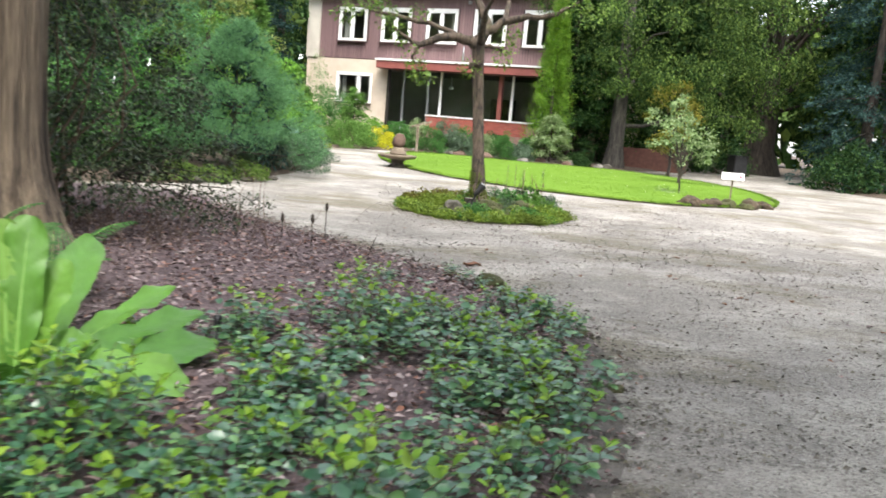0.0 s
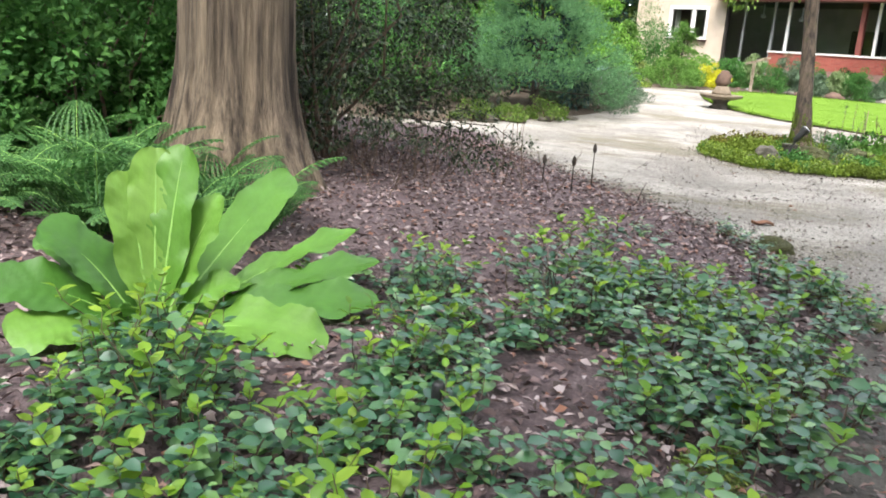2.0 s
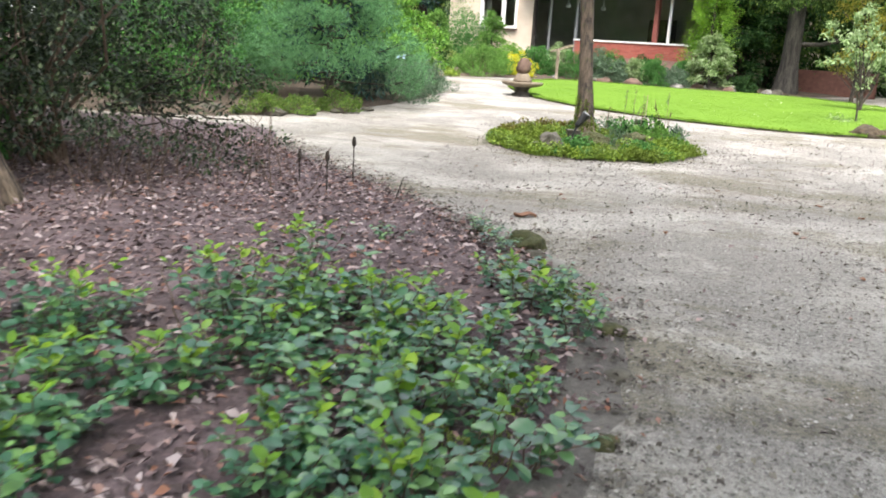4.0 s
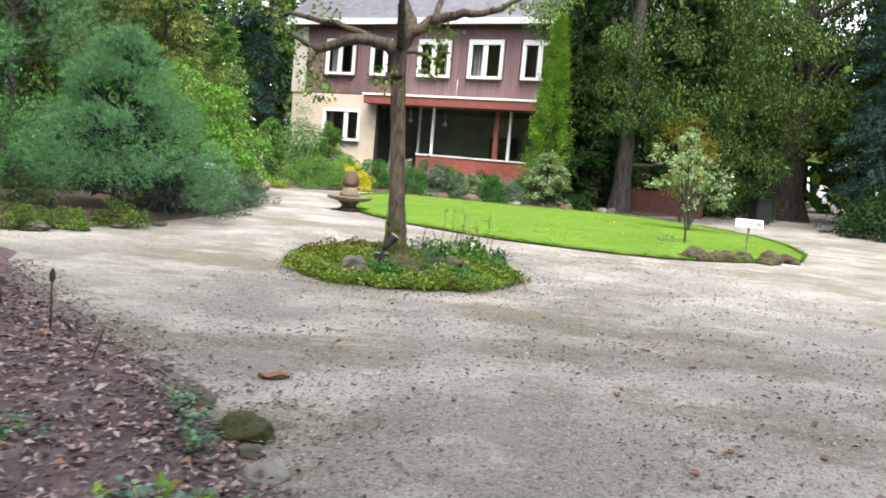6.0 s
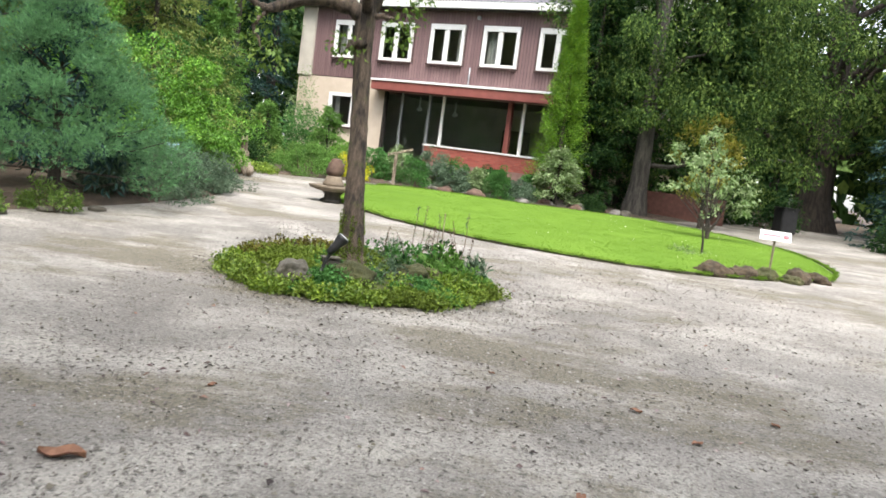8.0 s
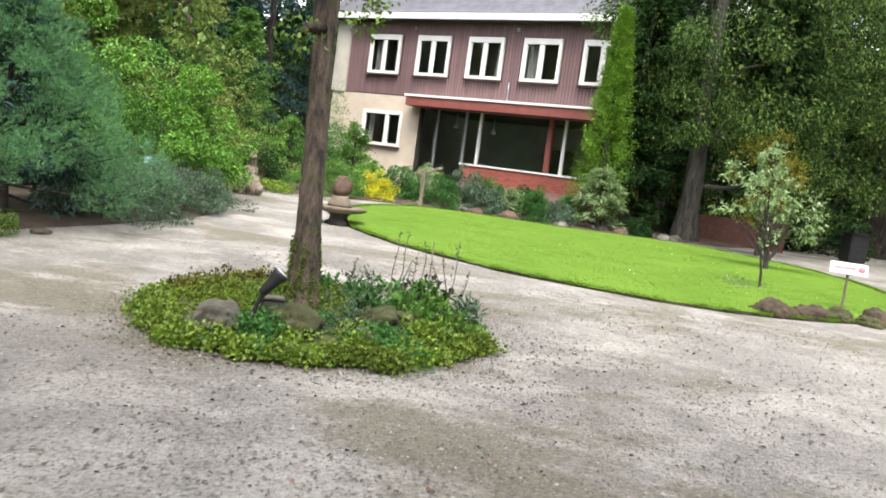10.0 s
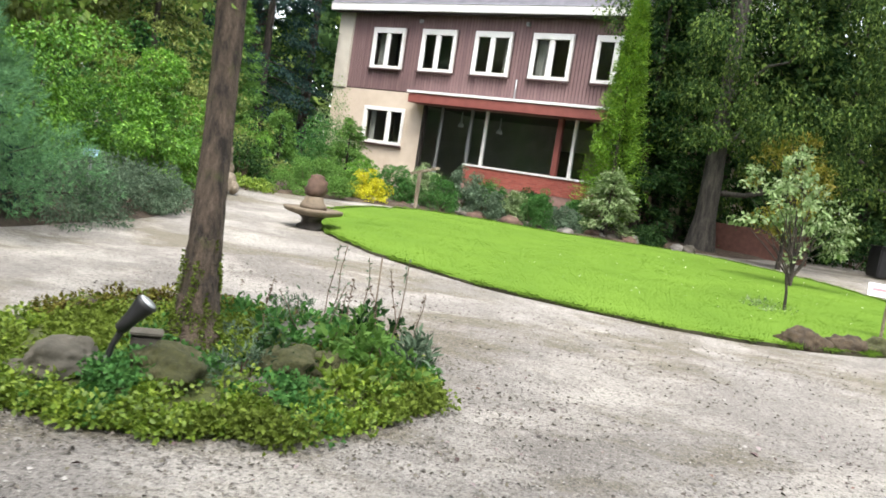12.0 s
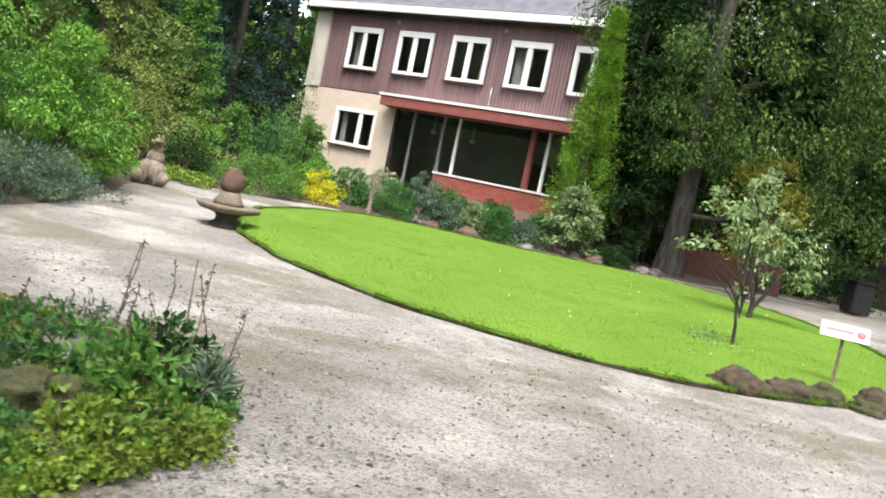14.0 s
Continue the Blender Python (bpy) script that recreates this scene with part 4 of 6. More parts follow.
def conifer(name, label, x, y, h, r, mat, bark, tr, leaf=0.2, n=9000, z0=0.4, power=0.9, droop=0.35, group="", needle=False, branches=150, width=0.3):
    g = thing(name, label, "conifer tree", (x, y, float(gz(x, y))), group=group)
    f = rng.uniform(0, 1, branches) ** 0.8
    z = z0 + (h - z0) * f
    a = rng.uniform(0, 2 * np.pi, branches)
    R = r * ((1 - f) ** power) * rng.uniform(0.72, 1.12, branches) + 0.12
    per = n // branches
    s = rng.uniform(0.25, 1, (branches, per)) ** 0.7
    rr = R[:, None] * s
    pos = np.stack([np.cos(a)[:, None] * rr, np.sin(a)[:, None] * rr, z[:, None] - droop * rr * s + 0.12 * R[:, None] * s * s], 2)
    pos += rng.normal(size=pos.shape) * (0.05 + 0.11 * R[:, None, None] * (1.15 - s[:, :, None])) * [1, 1, 0.6]
    pos = pos.reshape(-1, 3)
    pos[:, 2] = np.maximum(pos[:, 2], 0.08)
    o = np.column_stack([np.repeat(np.cos(a), per), np.repeat(np.sin(a), per), np.full(branches * per, -droop * 0.7)])
    way = norm(o + 0.6 * rng.normal(size=o.shape))
    if needle:
        me = needle_mesh("crown", pos, norm(way + [0, 0, 0.35]), rng.uniform(0.7, 1.2, len(pos)) * leaf, mat, 11, 0.5, leaf * 0.035)
    else:
        L = leaf * rng.uniform(0.6, 1.3, len(pos))
        me = leaf_mesh("crown", pos, way, norm(rng.normal(size=o.shape) * 0.6 + [0, 0, 1]), L, L * width, mat)
    paths = [trunk_tube(h * 0.97, tr, 0.02, (0, 0), 1.35)]
    for i in rng.choice(branches, min(34, branches), replace=False):
        paths.append(bend((0, 0, z[i]), (math.cos(a[i]) * R[i] * 0.85, math.sin(a[i]) * R[i] * 0.85, z[i] - droop * R[i] * 0.7), max(0.012, tr * 0.2 * (1 - f[i])), 0.006, 4, 0.03, 0.02))
    under("trunk", tubes("trunk", paths, bark, 9, 0.05), g)
    under("crown", me, g)
    return g


# ---- the garden, from the drive to the house ----
def old_tree():
    """The leaning orchard tree on the island."""
    x, y = 0.42, 14.65
    g = thing("orchard_tree", "old leaning orchard tree with mossy bark and crooked limbs", "tree", (x, y, float(island_z(x, y)) + 0.01))
    tr = [(0.0, 0, -0.25, 0.26), (0.0, 0, 0.0, 0.21), (0.005, 0, 0.18, 0.152), (0.01, 0, 0.5, 0.12), (0.015, 0, 1.0, 0.102), (0.02, 0.01, 1.6, 0.096), (0.02, 0.0, 2.3, 0.098), (0.03, 0, 2.78, 0.115), (0.06, 0, 2.96, 0.10)]
    lean = np.array([-0.094, 0.169])
    tr = [(x0 + lean[0] * max(0, z0), y0 + lean[1] * max(0, z0), z0, r0) for x0, y0, z0, r0 in tr]
    under("trunk", tubes("trunk", [[[np.interp(q, range(len(tr)), [v[k] for v in tr]) for k in range(4)] for q in np.linspace(0, len(tr) - 1, 60)]], M_BARK, 30, 0.035), g, label="brown furrowed trunk with moss at its foot")
    # moss cushions that thin out up the trunk
    f = rng.uniform(0, 1, 7000) ** 1.6
    a = rng.uniform(0, 2 * math.pi, len(f))
    keep = np.array([noise.noise((math.cos(q) * 2.2, math.sin(q) * 2.2, z * 4)) for q, z in zip(a, f)]) > f * 0.8 - 0.35
    f, a = f[keep], a[keep]
    z = 0.02 + f * 0.8
    rad = np.interp(z, [v[2] for v in tr], [v[3] for v in tr]) * 1.0 + 0.004
    out = np.column_stack([np.cos(a), np.sin(a), np.full(len(a), 0.25)])
    L = rng.uniform(0.012, 0.03, len(a))
    under("moss", leaf_mesh("moss", np.column_stack([np.cos(a) * rad + lean[0] * z, np.sin(a) * rad + lean[1] * z, z]), norm(out + rng.normal(size=out.shape) * 0.6), norm(out + rng.normal(size=out.shape) * 0.3), L, L * 0.7, M_COVER_OLIVE), g, label="olive-green moss on the bark")
    limbs = [
        [(0.05, 0, 2.5, 0.1), (-0.25, -0.1, 2.62, 0.085), (-0.65, -0.2, 2.6, 0.07), (-1.0, -0.3, 2.42, 0.055), (-1.15, -0.3, 2.45, 0.035), (-1.5, -0.5, 2.7, 0.02)],
        [(0.06, 0, 2.6, 0.1), (0.22, 0.0, 2.85, 0.085), (0.12, 0.1, 3.15, 0.07), (-0.05, 0.2, 3.6, 0.045), (-0.3, 0.3, 4.2, 0.02)],
        [(0.2, 0, 2.8, 0.085), (0.5, -0.05, 2.98, 0.07), (0.9, -0.1, 3.08, 0.055), (1.35, -0.25, 3.12, 0.04), (1.8, -0.3, 3.4, 0.018)],
        [(0.5, 0, 2.98, 0.05), (0.6, 0.3, 3.4, 0.04), (0.7, 0.5, 4.1, 0.02)],
        [(-0.3, -0.1, 2.62, 0.05), (-0.8, 0.2, 2.85, 0.04), (-1.5, 0.2, 2.95, 0.03), (-2.2, 0.1, 3.05, 0.012)],
        [(-1.0, -0.3, 2.43, 0.03), (-1.15, -0.35, 2.2, 0.022), (-1.0, -0.4, 1.95, 0.01)],
        [(0.1, 0, 2.55, 0.035), (0.35, -0.1, 2.5, 0.025), (0.55, -0.15, 2.42, 0.01)],
        [(0.05, -0.1, 2.2, 0.05), (-0.1, -0.13, 2.18, 0.04), (-0.12, -0.16, 2.1, 0.03)],
        [(0.05, 0, 2.5, 0.07), (0.1, -0.6, 2.9, 0.05), (0.3, -1.3, 3.3, 0.02)],
    ]
    for path in limbs:
        p = np.array(path)
        p[:, 2] += 0.28
        p[:, :2] += lean * p[:, 2:3]
        q = np.linspace(0, len(p) - 1, len(p) * 3)
        fine = np.column_stack([np.interp(q, range(len(p)), p[:, k]) for k in range(4)])
        fine[1:-1, :3] += rng.normal(size=(len(fine) - 2, 3)) * 0.012
        under("limb", tubes("limb", [fine], M_BARK, 10, 0.06), g)
    tips = np.array([(-1.5, -0.5, 2.75), (-1.35, -0.4, 2.55), (-1.1, -0.35, 2.2), (-1.02, -0.42, 2.0), (-0.95, -0.4, 1.9), (-2.2, 0.1, 3.05), (-1.9, 0.2, 3.1), (-1.6, 0.1, 3.0), (-2.3, -0.3, 2.85), (-1.0, 0.2, 3.0),
                     (0.52, -0.15, 2.5), (0.6, -0.2, 2.75), (0.45, -0.2, 2.3), (1.8, -0.3, 3.35), (1.5, -0.3, 3.3), (2.0, -0.5, 3.2), (1.9, -0.6, 3.05), (-0.3, 0.3, 4.2), (0.7, 0.5, 4.1), (0.3, -1.3, 3.4), (0, 0.2, 3.8), (-0.8, 0, 3.6), (1.1, 0, 3.7), (1.4, 0.3, 3.9), (-1.4, 0.2, 3.7),
                     (-0.14, -0.16, 2.12), (2.3, -0.2, 3.4), (-2.6, 0, 3.3), (-1.8, -0.6, 3.1)])
    tips[:, 2] += 0.28
    tips[:, :2] += lean * tips[:, 2:3]
    pos, way, nrm = clumps(tips, np.full(len(tips), 0.24), 75, np.array([0, 0, 2.6]), 0.5, 0.8, 0.1)
    L = rng.uniform(0.04, 0.08, len(pos))
    under("foliage", leaf_mesh("foliage", pos, way, nrm, L, L * 0.6, M_APPLE), g, label="small light green leaves")
    return g


old_tree()


def rock(name, label, x, y, r, mat, squash=0.6, rz=0.0, long=1.0, z=None, group=""):
    bm = bmesh.new()
    bmesh.ops.create_icosphere(bm, subdivisions=4 if r > 0.12 and y < 24 else 3, radius=1)
    off = rng.uniform(0, 90)
    for v in bm.verts:
        c = v.co.copy()
        k = 1 + 0.32 * noise.noise(c * 1.3 + Vector((off, 0, 0))) + 0.16 * noise.noise(c * 3.4 + Vector((0, off, 0))) + 0.07 * noise.noise(c * 9 + Vector((off, off, 0)))
        v.co = Vector((c.x * r * long * k, c.y * r * k, c.z * r * squash * k))
    for f in bm.faces:
        f.smooth = True
    me = bpy.data.meshes.new(name)
    bm.to_mesh(me)
    bm.free()
    me.materials.append(mat)
    ob = new(name, me)
    ob.matrix_basis = pose(x, y, (float(gz(x, y)) if z is None else z) + r * squash * 0.35, 0, 0, rz)
    return tagged(ob, label, "rock", group)


# stones along the bed's rim and on the island
for x, y, r, m, s in ((0.31, 7.96, 0.125, M_ROCK_MOSS, 0.8), (-0.06, 8.32, 0.07, M_ROCK_MOSS, 0.7), (0.08, 8.21, 0.075, M_ROCK_PALE, 0.55), (0.41, 7.74, 0.07, M_ROCK, 0.6), (0.55, 7.47, 0.10, M_ROCK_PALE, 0.5), (0.96, 6.3, 0.08, M_ROCK_MOSS, 0.5), (1.0, 5.7, 0.06, M_ROCK, 0.5), (0.95, 5.0, 0.055, M_ROCK_MOSS, 0.5), (-0.25, 8.75, 0.05, M_ROCK, 0.5), (0.9, 6.75, 0.06, M_ROCK_PALE, 0.5)):
    rock("edging_stone", "small mossy stone on the rim of the bed", x, y, r, m, s, rng.uniform(0, 180), 1.2, group="stones along the bed")
for x, y, r, m in ((-0.01, 13.89, 0.20, M_ROCK), (0.58, 14.04, 0.21, M_ROCK_MOSS), (1.12, 14.58, 0.19, M_ROCK_MOSS), (0.95, 15.3, 0.17, M_ROCK_PALE), (1.3, 14.75, 0.14, M_ROCK_MOSS), (-0.75, 15.3, 0.14, M_BOULDER), (-0.4, 15.75, 0.16, M_BOULDER), (-0.85, 14.6, 0.1, M_ROCK_MOSS), (-0.15, 13.75, 0.1, M_ROCK), (1.1, 14.1, 0.1, M_ROCK)):
    rock("garden_stone", "weathered grey stone set in the island bed", x, y, r * 0.95, m, 0.75, rng.uniform(0, 180), 1.3, float(island_z(x, y)), "stones on the island")
for i, (x, y, r) in enumerate(((5.79, 20.04, 0.26), (6.36, 20.26, 0.24), (6.87, 20.52, 0.22), (7.49, 20.79, 0.27), (7.99, 21.14, 0.2), (7.28, 20.43, 0.17))):
    rock("lawn_stone", "brown mossy boulder at the lawn's corner", x, y, r * 0.88, M_ROCK_MOSS if i % 3 == 2 else M_BOULDER, 0.75, 30 * i, 1.3, group="boulders at the lawn")
for x, y, r in ((-4.98, 15.51, 0.2), (-5.47, 15.44, 0.17), (-4.5, 15.93, 0.14), (-5.95, 15.25, 0.2), (-4.18, 16.63, 0.1), (-3.81, 17.33, 0.1)):
    rock("edging_stone", "low stone before the pine", x, y, r, M_ROCK, 0.55, x * 40, 1.3, group="stones before the pine")
for i in range(26):
    x = -2.6 + i * 0.36 + rng.normal() * 0.1
    y = np.interp(x, [-2.6, -0.5, 2.5, 4.5, 7], [31.8, 32.6, 32.5, 33.4, 34.6]) + rng.uniform(0, 0.9)
    rock("rockery_stone", "pale and reddish stone of the rockery", x, y, rng.uniform(0.13, 0.28), (M_ROCK_PALE, M_ROCK, M_TERRA)[i % 3], 0.7, i * 47, 1.2, group="rockery before the house")


def island_plants():
    c = scatter(ISLAND_RIM, 760)
    rim_d = np.array([np.min(np.linalg.norm(ISLAND_RIM - p, axis=1)) for p in c])
    open_soil = np.array([noise.noise((x * 1.7, y * 1.7, 2)) for x, y in c]) < -0.2
    c, rim_d = c[~open_soil | (rim_d < 0.22)], rim_d[~open_soil | (rim_d < 0.22)]
    edge = ISLAND_RIM[::1] + (np.array([0.49, 14.8]) - ISLAND_RIM) * 0.03
    c = np.vstack([c, edge])
    kind = np.array([noise.noise((x * 1.3, y * 1.3, 9)) for x, y in c]) + rng.normal(size=len(c)) * 0.12 + 0.5 * smooth(0.1, -0.5, c[:, 0]) * smooth(14.6, 15.4, c[:, 1])
    for lo, hi, mat, lab in ((-9, -0.24, M_MID, "green low creeping plants on the island bed"), (-0.24, 0.12, M_SEDUM, "yellow-green low ground cover over the island bed"), (0.12, 9, M_COVER_OLIVE, "olive-brown mossy cover on the island bed")):
        cc = c[(kind >= lo) & (kind < hi)]
        if len(cc) == 0:
            continue
        per = 110
        rad = np.repeat(0.05 + 0.17 * rng.uniform(0, 1, len(cc)) ** 2.4, per)
        u = units(len(cc) * per)
        u[:, 2] = np.abs(u[:, 2])
        base = np.column_stack([cc, island_z(cc[:, 0], cc[:, 1])])
        pos = np.repeat(base, per, 0) + u * rad[:, None] * [1, 1, 0.8] * rng.uniform(0.75, 1.05, (len(u), 1))
        n = len(pos)
        L = rng.uniform(0.018, 0.045, n)
        me = leaf_mesh("ground_cover", pos, norm(u + rng.normal(size=(n, 3)) * 0.7), norm(u + rng.normal(size=(n, 3)) * 0.5 + [0, 0, 0.5]), L, L * 0.75, mat)
        tagged(new("ground_cover", me), lab, "ground cover", kind="stuff")
    # a darker flowering corner of upright stalks
    for x, y, r, h, leaf, mat in ((0.95, 15.2, 0.3, 0.23, 0.07, M_MID), (0.72, 14.95, 0.26, 0.20, 0.05, M_JUNIPER), (1.45, 15.15, 0.3, 0.24, 0.09, M_HEDGE), (1.75, 15.45, 0.26, 0.23, 0.09, M_JUNIPER), (1.35, 15.65, 0.3, 0.27, 0.07, M_DEEP), (0.75, 15.75, 0.3, 0.24, 0.05, M_JUNIPER),
                                  (0.85, 14.3, 0.24, 0.16, 0.045, M_JUNIPER), (1.7, 14.9, 0.26, 0.16, 0.07, M_HEDGE), (1.5, 14.5, 0.2, 0.12, 0.06, M_SEDUM), (1.05, 14.6, 0.2, 0.14, 0.06, M_DEEP), (0.3, 15.6, 0.25, 0.17, 0.06, M_MID), (1.15, 15.95, 0.25, 0.20, 0.07, M_MID)):
        g = shrub("island_plant", "low leafy perennial on the island", "plant", x, y, r, h + 0.06, mat, leaf, 420, 0.1, "narrow" if mat is M_JUNIPER else "leaf", -0.3, True, 0.25, group="perennials on the island")
        g.matrix_basis = pose(x, y, float(island_z(x, y)) - 0.03)
    for x, y, r, h in ((-0.6, 15.45, 0.3, 0.2), (-0.25, 15.7, 0.28, 0.22), (-0.75, 14.95, 0.22, 0.16), (0.05, 15.85, 0.24, 0.2)):
        g = shrub("rusty_cushion", "low cushion plant with yellow and rust-brown leaves", "plant", x, y, r, h, M_RUST, 0.04, 900, 0.1, "leaf", -0.2, False, 0.25, group="rusty cushions on the island")
        g.matrix_basis = pose(x, y, float(island_z(x, y)) - 0.02)
    for i in range(12):
        x, y = 0.7 + 1.1 * rng.uniform(), 14.95 + 1.1 * rng.uniform()
        h = rng.uniform(0.35, 0.72)
        g = thing("flower_stalk", "thin faded flower stalk", "plant", (x, y, float(island_z(x, y)) + 0.06), group="faded stalks")
        lx, ly = rng.normal(size=2) * 0.12
        under("stem", tubes("stem", [bend((0, 0, -0.05), (lx, ly, h), 0.006, 0.003, 5, 0, 0.02)], M_TWIG, 5), g)
        k = 18
        f = rng.uniform(0.45, 1.0, k)
        pos = np.column_stack([lx * f, ly * f, h * f])
        way = norm(rng.normal(size=(k, 3)) + [0, 0, 0.4])
        under("foliage", leaf_mesh("foliage", pos, way, units(k), rng.uniform(0.02, 0.045, k), rng.uniform(0.008, 0.018, k), M_JUNIPER if i % 2 else M_TWIG), g)
    part("stake", lathe([(0.008, -0.1), (0.007, 0.75)], 6), M_WOOD, None, "thin upright garden cane", m=pose(1.32, 16.0, float(island_z(1.32, 16.0))))["category"] = "garden cane"


island_plants()


def spotlight(x, y, rz):
    g = thing("garden_spotlight", "black garden spotlight on a ground spike", "spotlight", (x, y, float(island_z(x, y)) + 0.02), rz)
    part("spike", lathe([(0.004, -0.15), (0.014, 0.0), (0.018, 0.04), (0.012, 0.09)], 8), M_BLACK, g)
    under("arm", tubes("arm", [[(0, 0, 0.05, 0.014), (0.02, 0, 0.14, 0.014), (0.06, 0, 0.22, 0.016)]], M_BLACK, 8), g)
    hd = part("head", lathe([(0.018, -0.08), (0.029, -0.07), (0.034, 0.0), (0.048, 0.07), (0.052, 0.09), (0.045, 0.094)], 18), M_BLACK, g, m=pose(0.09, 0, 0.27, 0, 38, 0))
    g.scale = (1.3, 1.3, 1.3)
    part("lens", lathe([(0.041, 0.0), (0.041, 0.01)], 18), M_LENS, hd, "pale glass lens", m=pose(0, 0, 0.09))
    return g


spotlight(0.27, 13.85, 20)
g = thing("lamp_box", "grey metal junction box standing in the ground cover", "junction box", (0.27, 14.3, float(island_z(0.27, 14.3)) + 0.02), 25)
part("body", box(-0.09, 0.09, -0.075, 0.075, -0.02, 0.13), M_STONE_DARK, g, "", 0.012)
part("lid", box(-0.1, 0.1, -0.085, 0.085, 0.131, 0.15), M_ROCK, g, "weathered grey lid", 0.008)


# left side: pine, low golden hedge, juniper, broad shrubs

def puff_pine(label, x, y, h, r, k, per, needle, puff):
    """A soft pine: many separate puffs of long needles on upswept branches."""
    g = thing("pine", label, "conifer tree", (x, y, float(gz(x, y))))
    f = rng.uniform(0, 1, k) ** 1.15
    a = np.arange(k) * 2.39996
    R = (r * (1 - f) ** 0.75 + 0.1) * rng.uniform(0.6, 1.12, k)
    c = np.column_stack([np.cos(a) * R, np.sin(a) * R, 0.35 + (h - 0.5) * f + rng.normal(size=k) * 0.08])
    rad = puff * rng.uniform(0.65, 1.25, k) * (1.15 - 0.4 * f)
    cc, rr = np.repeat(c, per, 0), np.repeat(rad, per)
    u = units(len(cc))
    u[:, 2] = u[:, 2] * 0.8 + 0.12
    pos = cc + u * (rr * rng.uniform(0.5, 1, len(cc)))[:, None]
    pos[:, 2] = np.maximum(pos[:, 2], 0.1)
    out = norm(np.column_stack([cc[:, 0], cc[:, 1], np.full(len(cc), 0.7)]))
    way = norm(u + 0.5 * out + [0, 0, 0.35])
    under("crown", needle_mesh("crown", pos, way, rng.uniform(0.7, 1.2, len(pos)) * needle, M_PINE, 9, 0.45, needle * 0.03), g)
    # darker leaves inside the crown, coloured to deepen the shade between puffs
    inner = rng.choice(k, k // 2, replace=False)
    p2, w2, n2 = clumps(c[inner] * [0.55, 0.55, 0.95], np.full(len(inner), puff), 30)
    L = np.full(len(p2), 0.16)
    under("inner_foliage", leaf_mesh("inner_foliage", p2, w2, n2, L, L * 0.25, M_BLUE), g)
    paths = [trunk_tube(h * 0.95, 0.05 + r * 0.02, 0.015)]
    for e in c[::3]:
        paths.append(bend((0, 0, max(0.1, e[2] * 0.8)), e, 0.022, 0.006, 5, -0.05, 0.03))
    under("trunk", tubes("trunk", paths, M_BARK_DARK, 7, 0.05), g)


puff_pine("soft blue-green pine bushy to the ground", -4.8, 17.9, 3.25, 1.85, 130, 108, 0.115, 0.33)
puff_pine("tall blue-green pine behind the bushy one", -8.04, 20.16, 8.4, 2.6, 120, 84, 0.15, 0.54)
for x, y, r in ((-4.2, 16.75, 0.5), (-4.7, 15.9, 0.45), (-5.2, 15.3, 0.4)):
    shrub("box_hedge", "low clipped yellow-green hedge at the drive's edge", "hedge", x, y, r, 0.36, M_APPLE, 0.04, 2200, 0.12, squash=0.6, group="low hedges")
shrub("broad_shrub", "dense mid-green shrub beside the pine", "shrub", -7.3, 16.6, 1.6, 2.5, M_MID, 0.07, 12000, 0.42, droop=0.4, jitter=0.25, dens=0.5)
shrub("juniper", "low grey-green spreading juniper bush", "shrub", -4.25, 20.0, 1.15, 0.82, M_JUNIPER, 0.065, 13000, 0.25, "narrow", 0.15, squash=1.25)
shrub("juniper", "low grey-green spreading juniper bush", "shrub", -4.4, 22.0, 1.1, 0.8, M_JUNIPER, 0.065, 12000, 0.25, "narrow", 0.15, squash=1.2)
shrub("broad_shrub", "rounded bright green shrub with hanging leaves", "shrub", -5.35, 23.97, 1.36, 2.18, M_BRIGHT, 0.07, 20000, 0.42, droop=0.5, jitter=0.3, dens=0.36)
shrub("broad_shrub", "tall bright green shrub above the juniper", "shrub", -7.15, 23.08, 1.85, 3.05, M_BRIGHT, 0.075, 22000, 0.52, droop=0.5, jitter=0.3, dens=0.38)
shrub("broad_shrub", "rounded leafy mid-green shrub", "shrub", -7.54, 25.43, 1.8, 2.6, M_MID, 0.075, 15000, 0.5, droop=0.4, jitter=0.3, dens=0.4)
shrub("olive_shrub", "olive and brown feathery shrub", "shrub", -7.93, 31.34, 1.9, 3.0, M_OLIVE, 0.08, 16000, 0.5, droop=0.3, jitter=0.3, dens=0.4)
shrub("green_conifer", "small rounded green conifer", "shrub", -9.7, 36.2, 1.7, 4.8, M_MID, 0.09, 14000, 0.5)
shrub("green_shrub", "light green leafy shrub", "shrub", -6.27, 31.82, 0.8, 1.5, M_BRIGHT, 0.06, 7000, 0.26, jitter=0.08)
shrub("green_shrub", "light green leafy shrub", "shrub", -5.5, 36.2, 1.3, 2.2, M_MID, 0.07, 11000, 0.35, jitter=0.08)
shrub("dark_shrub", "rounded dark green shrub", "shrub", -5.65, 30.09, 0.75, 1.25, M_DEEP, 0.07, 3500, 0.22)
conifer("larch", "tall feathery olive and golden-brown conifer", -9.6, 32.0, 9.5, 2.3, M_OLIVE, M_BARK_DARK, 0.14, 0.16, 16000, 0.6, 0.7, 0.3, branches=220)
conifer("green_conifer", "pointed mid-green conifer behind the shrubs", -8.6, 35.2, 5.6, 1.5, M_HEDGE, M_BARK_DARK, 0.08, 0.14, 11000, 0.3, 0.7, 0.1, branches=200)
conifer("dwarf_conifer", "small pointed green conifer", -6.3, 34.2, 2.2, 0.7, M_HEDGE, M_BARK_DARK, 0.04, 0.12, 3500, 0.1, 0.6, branches=110)
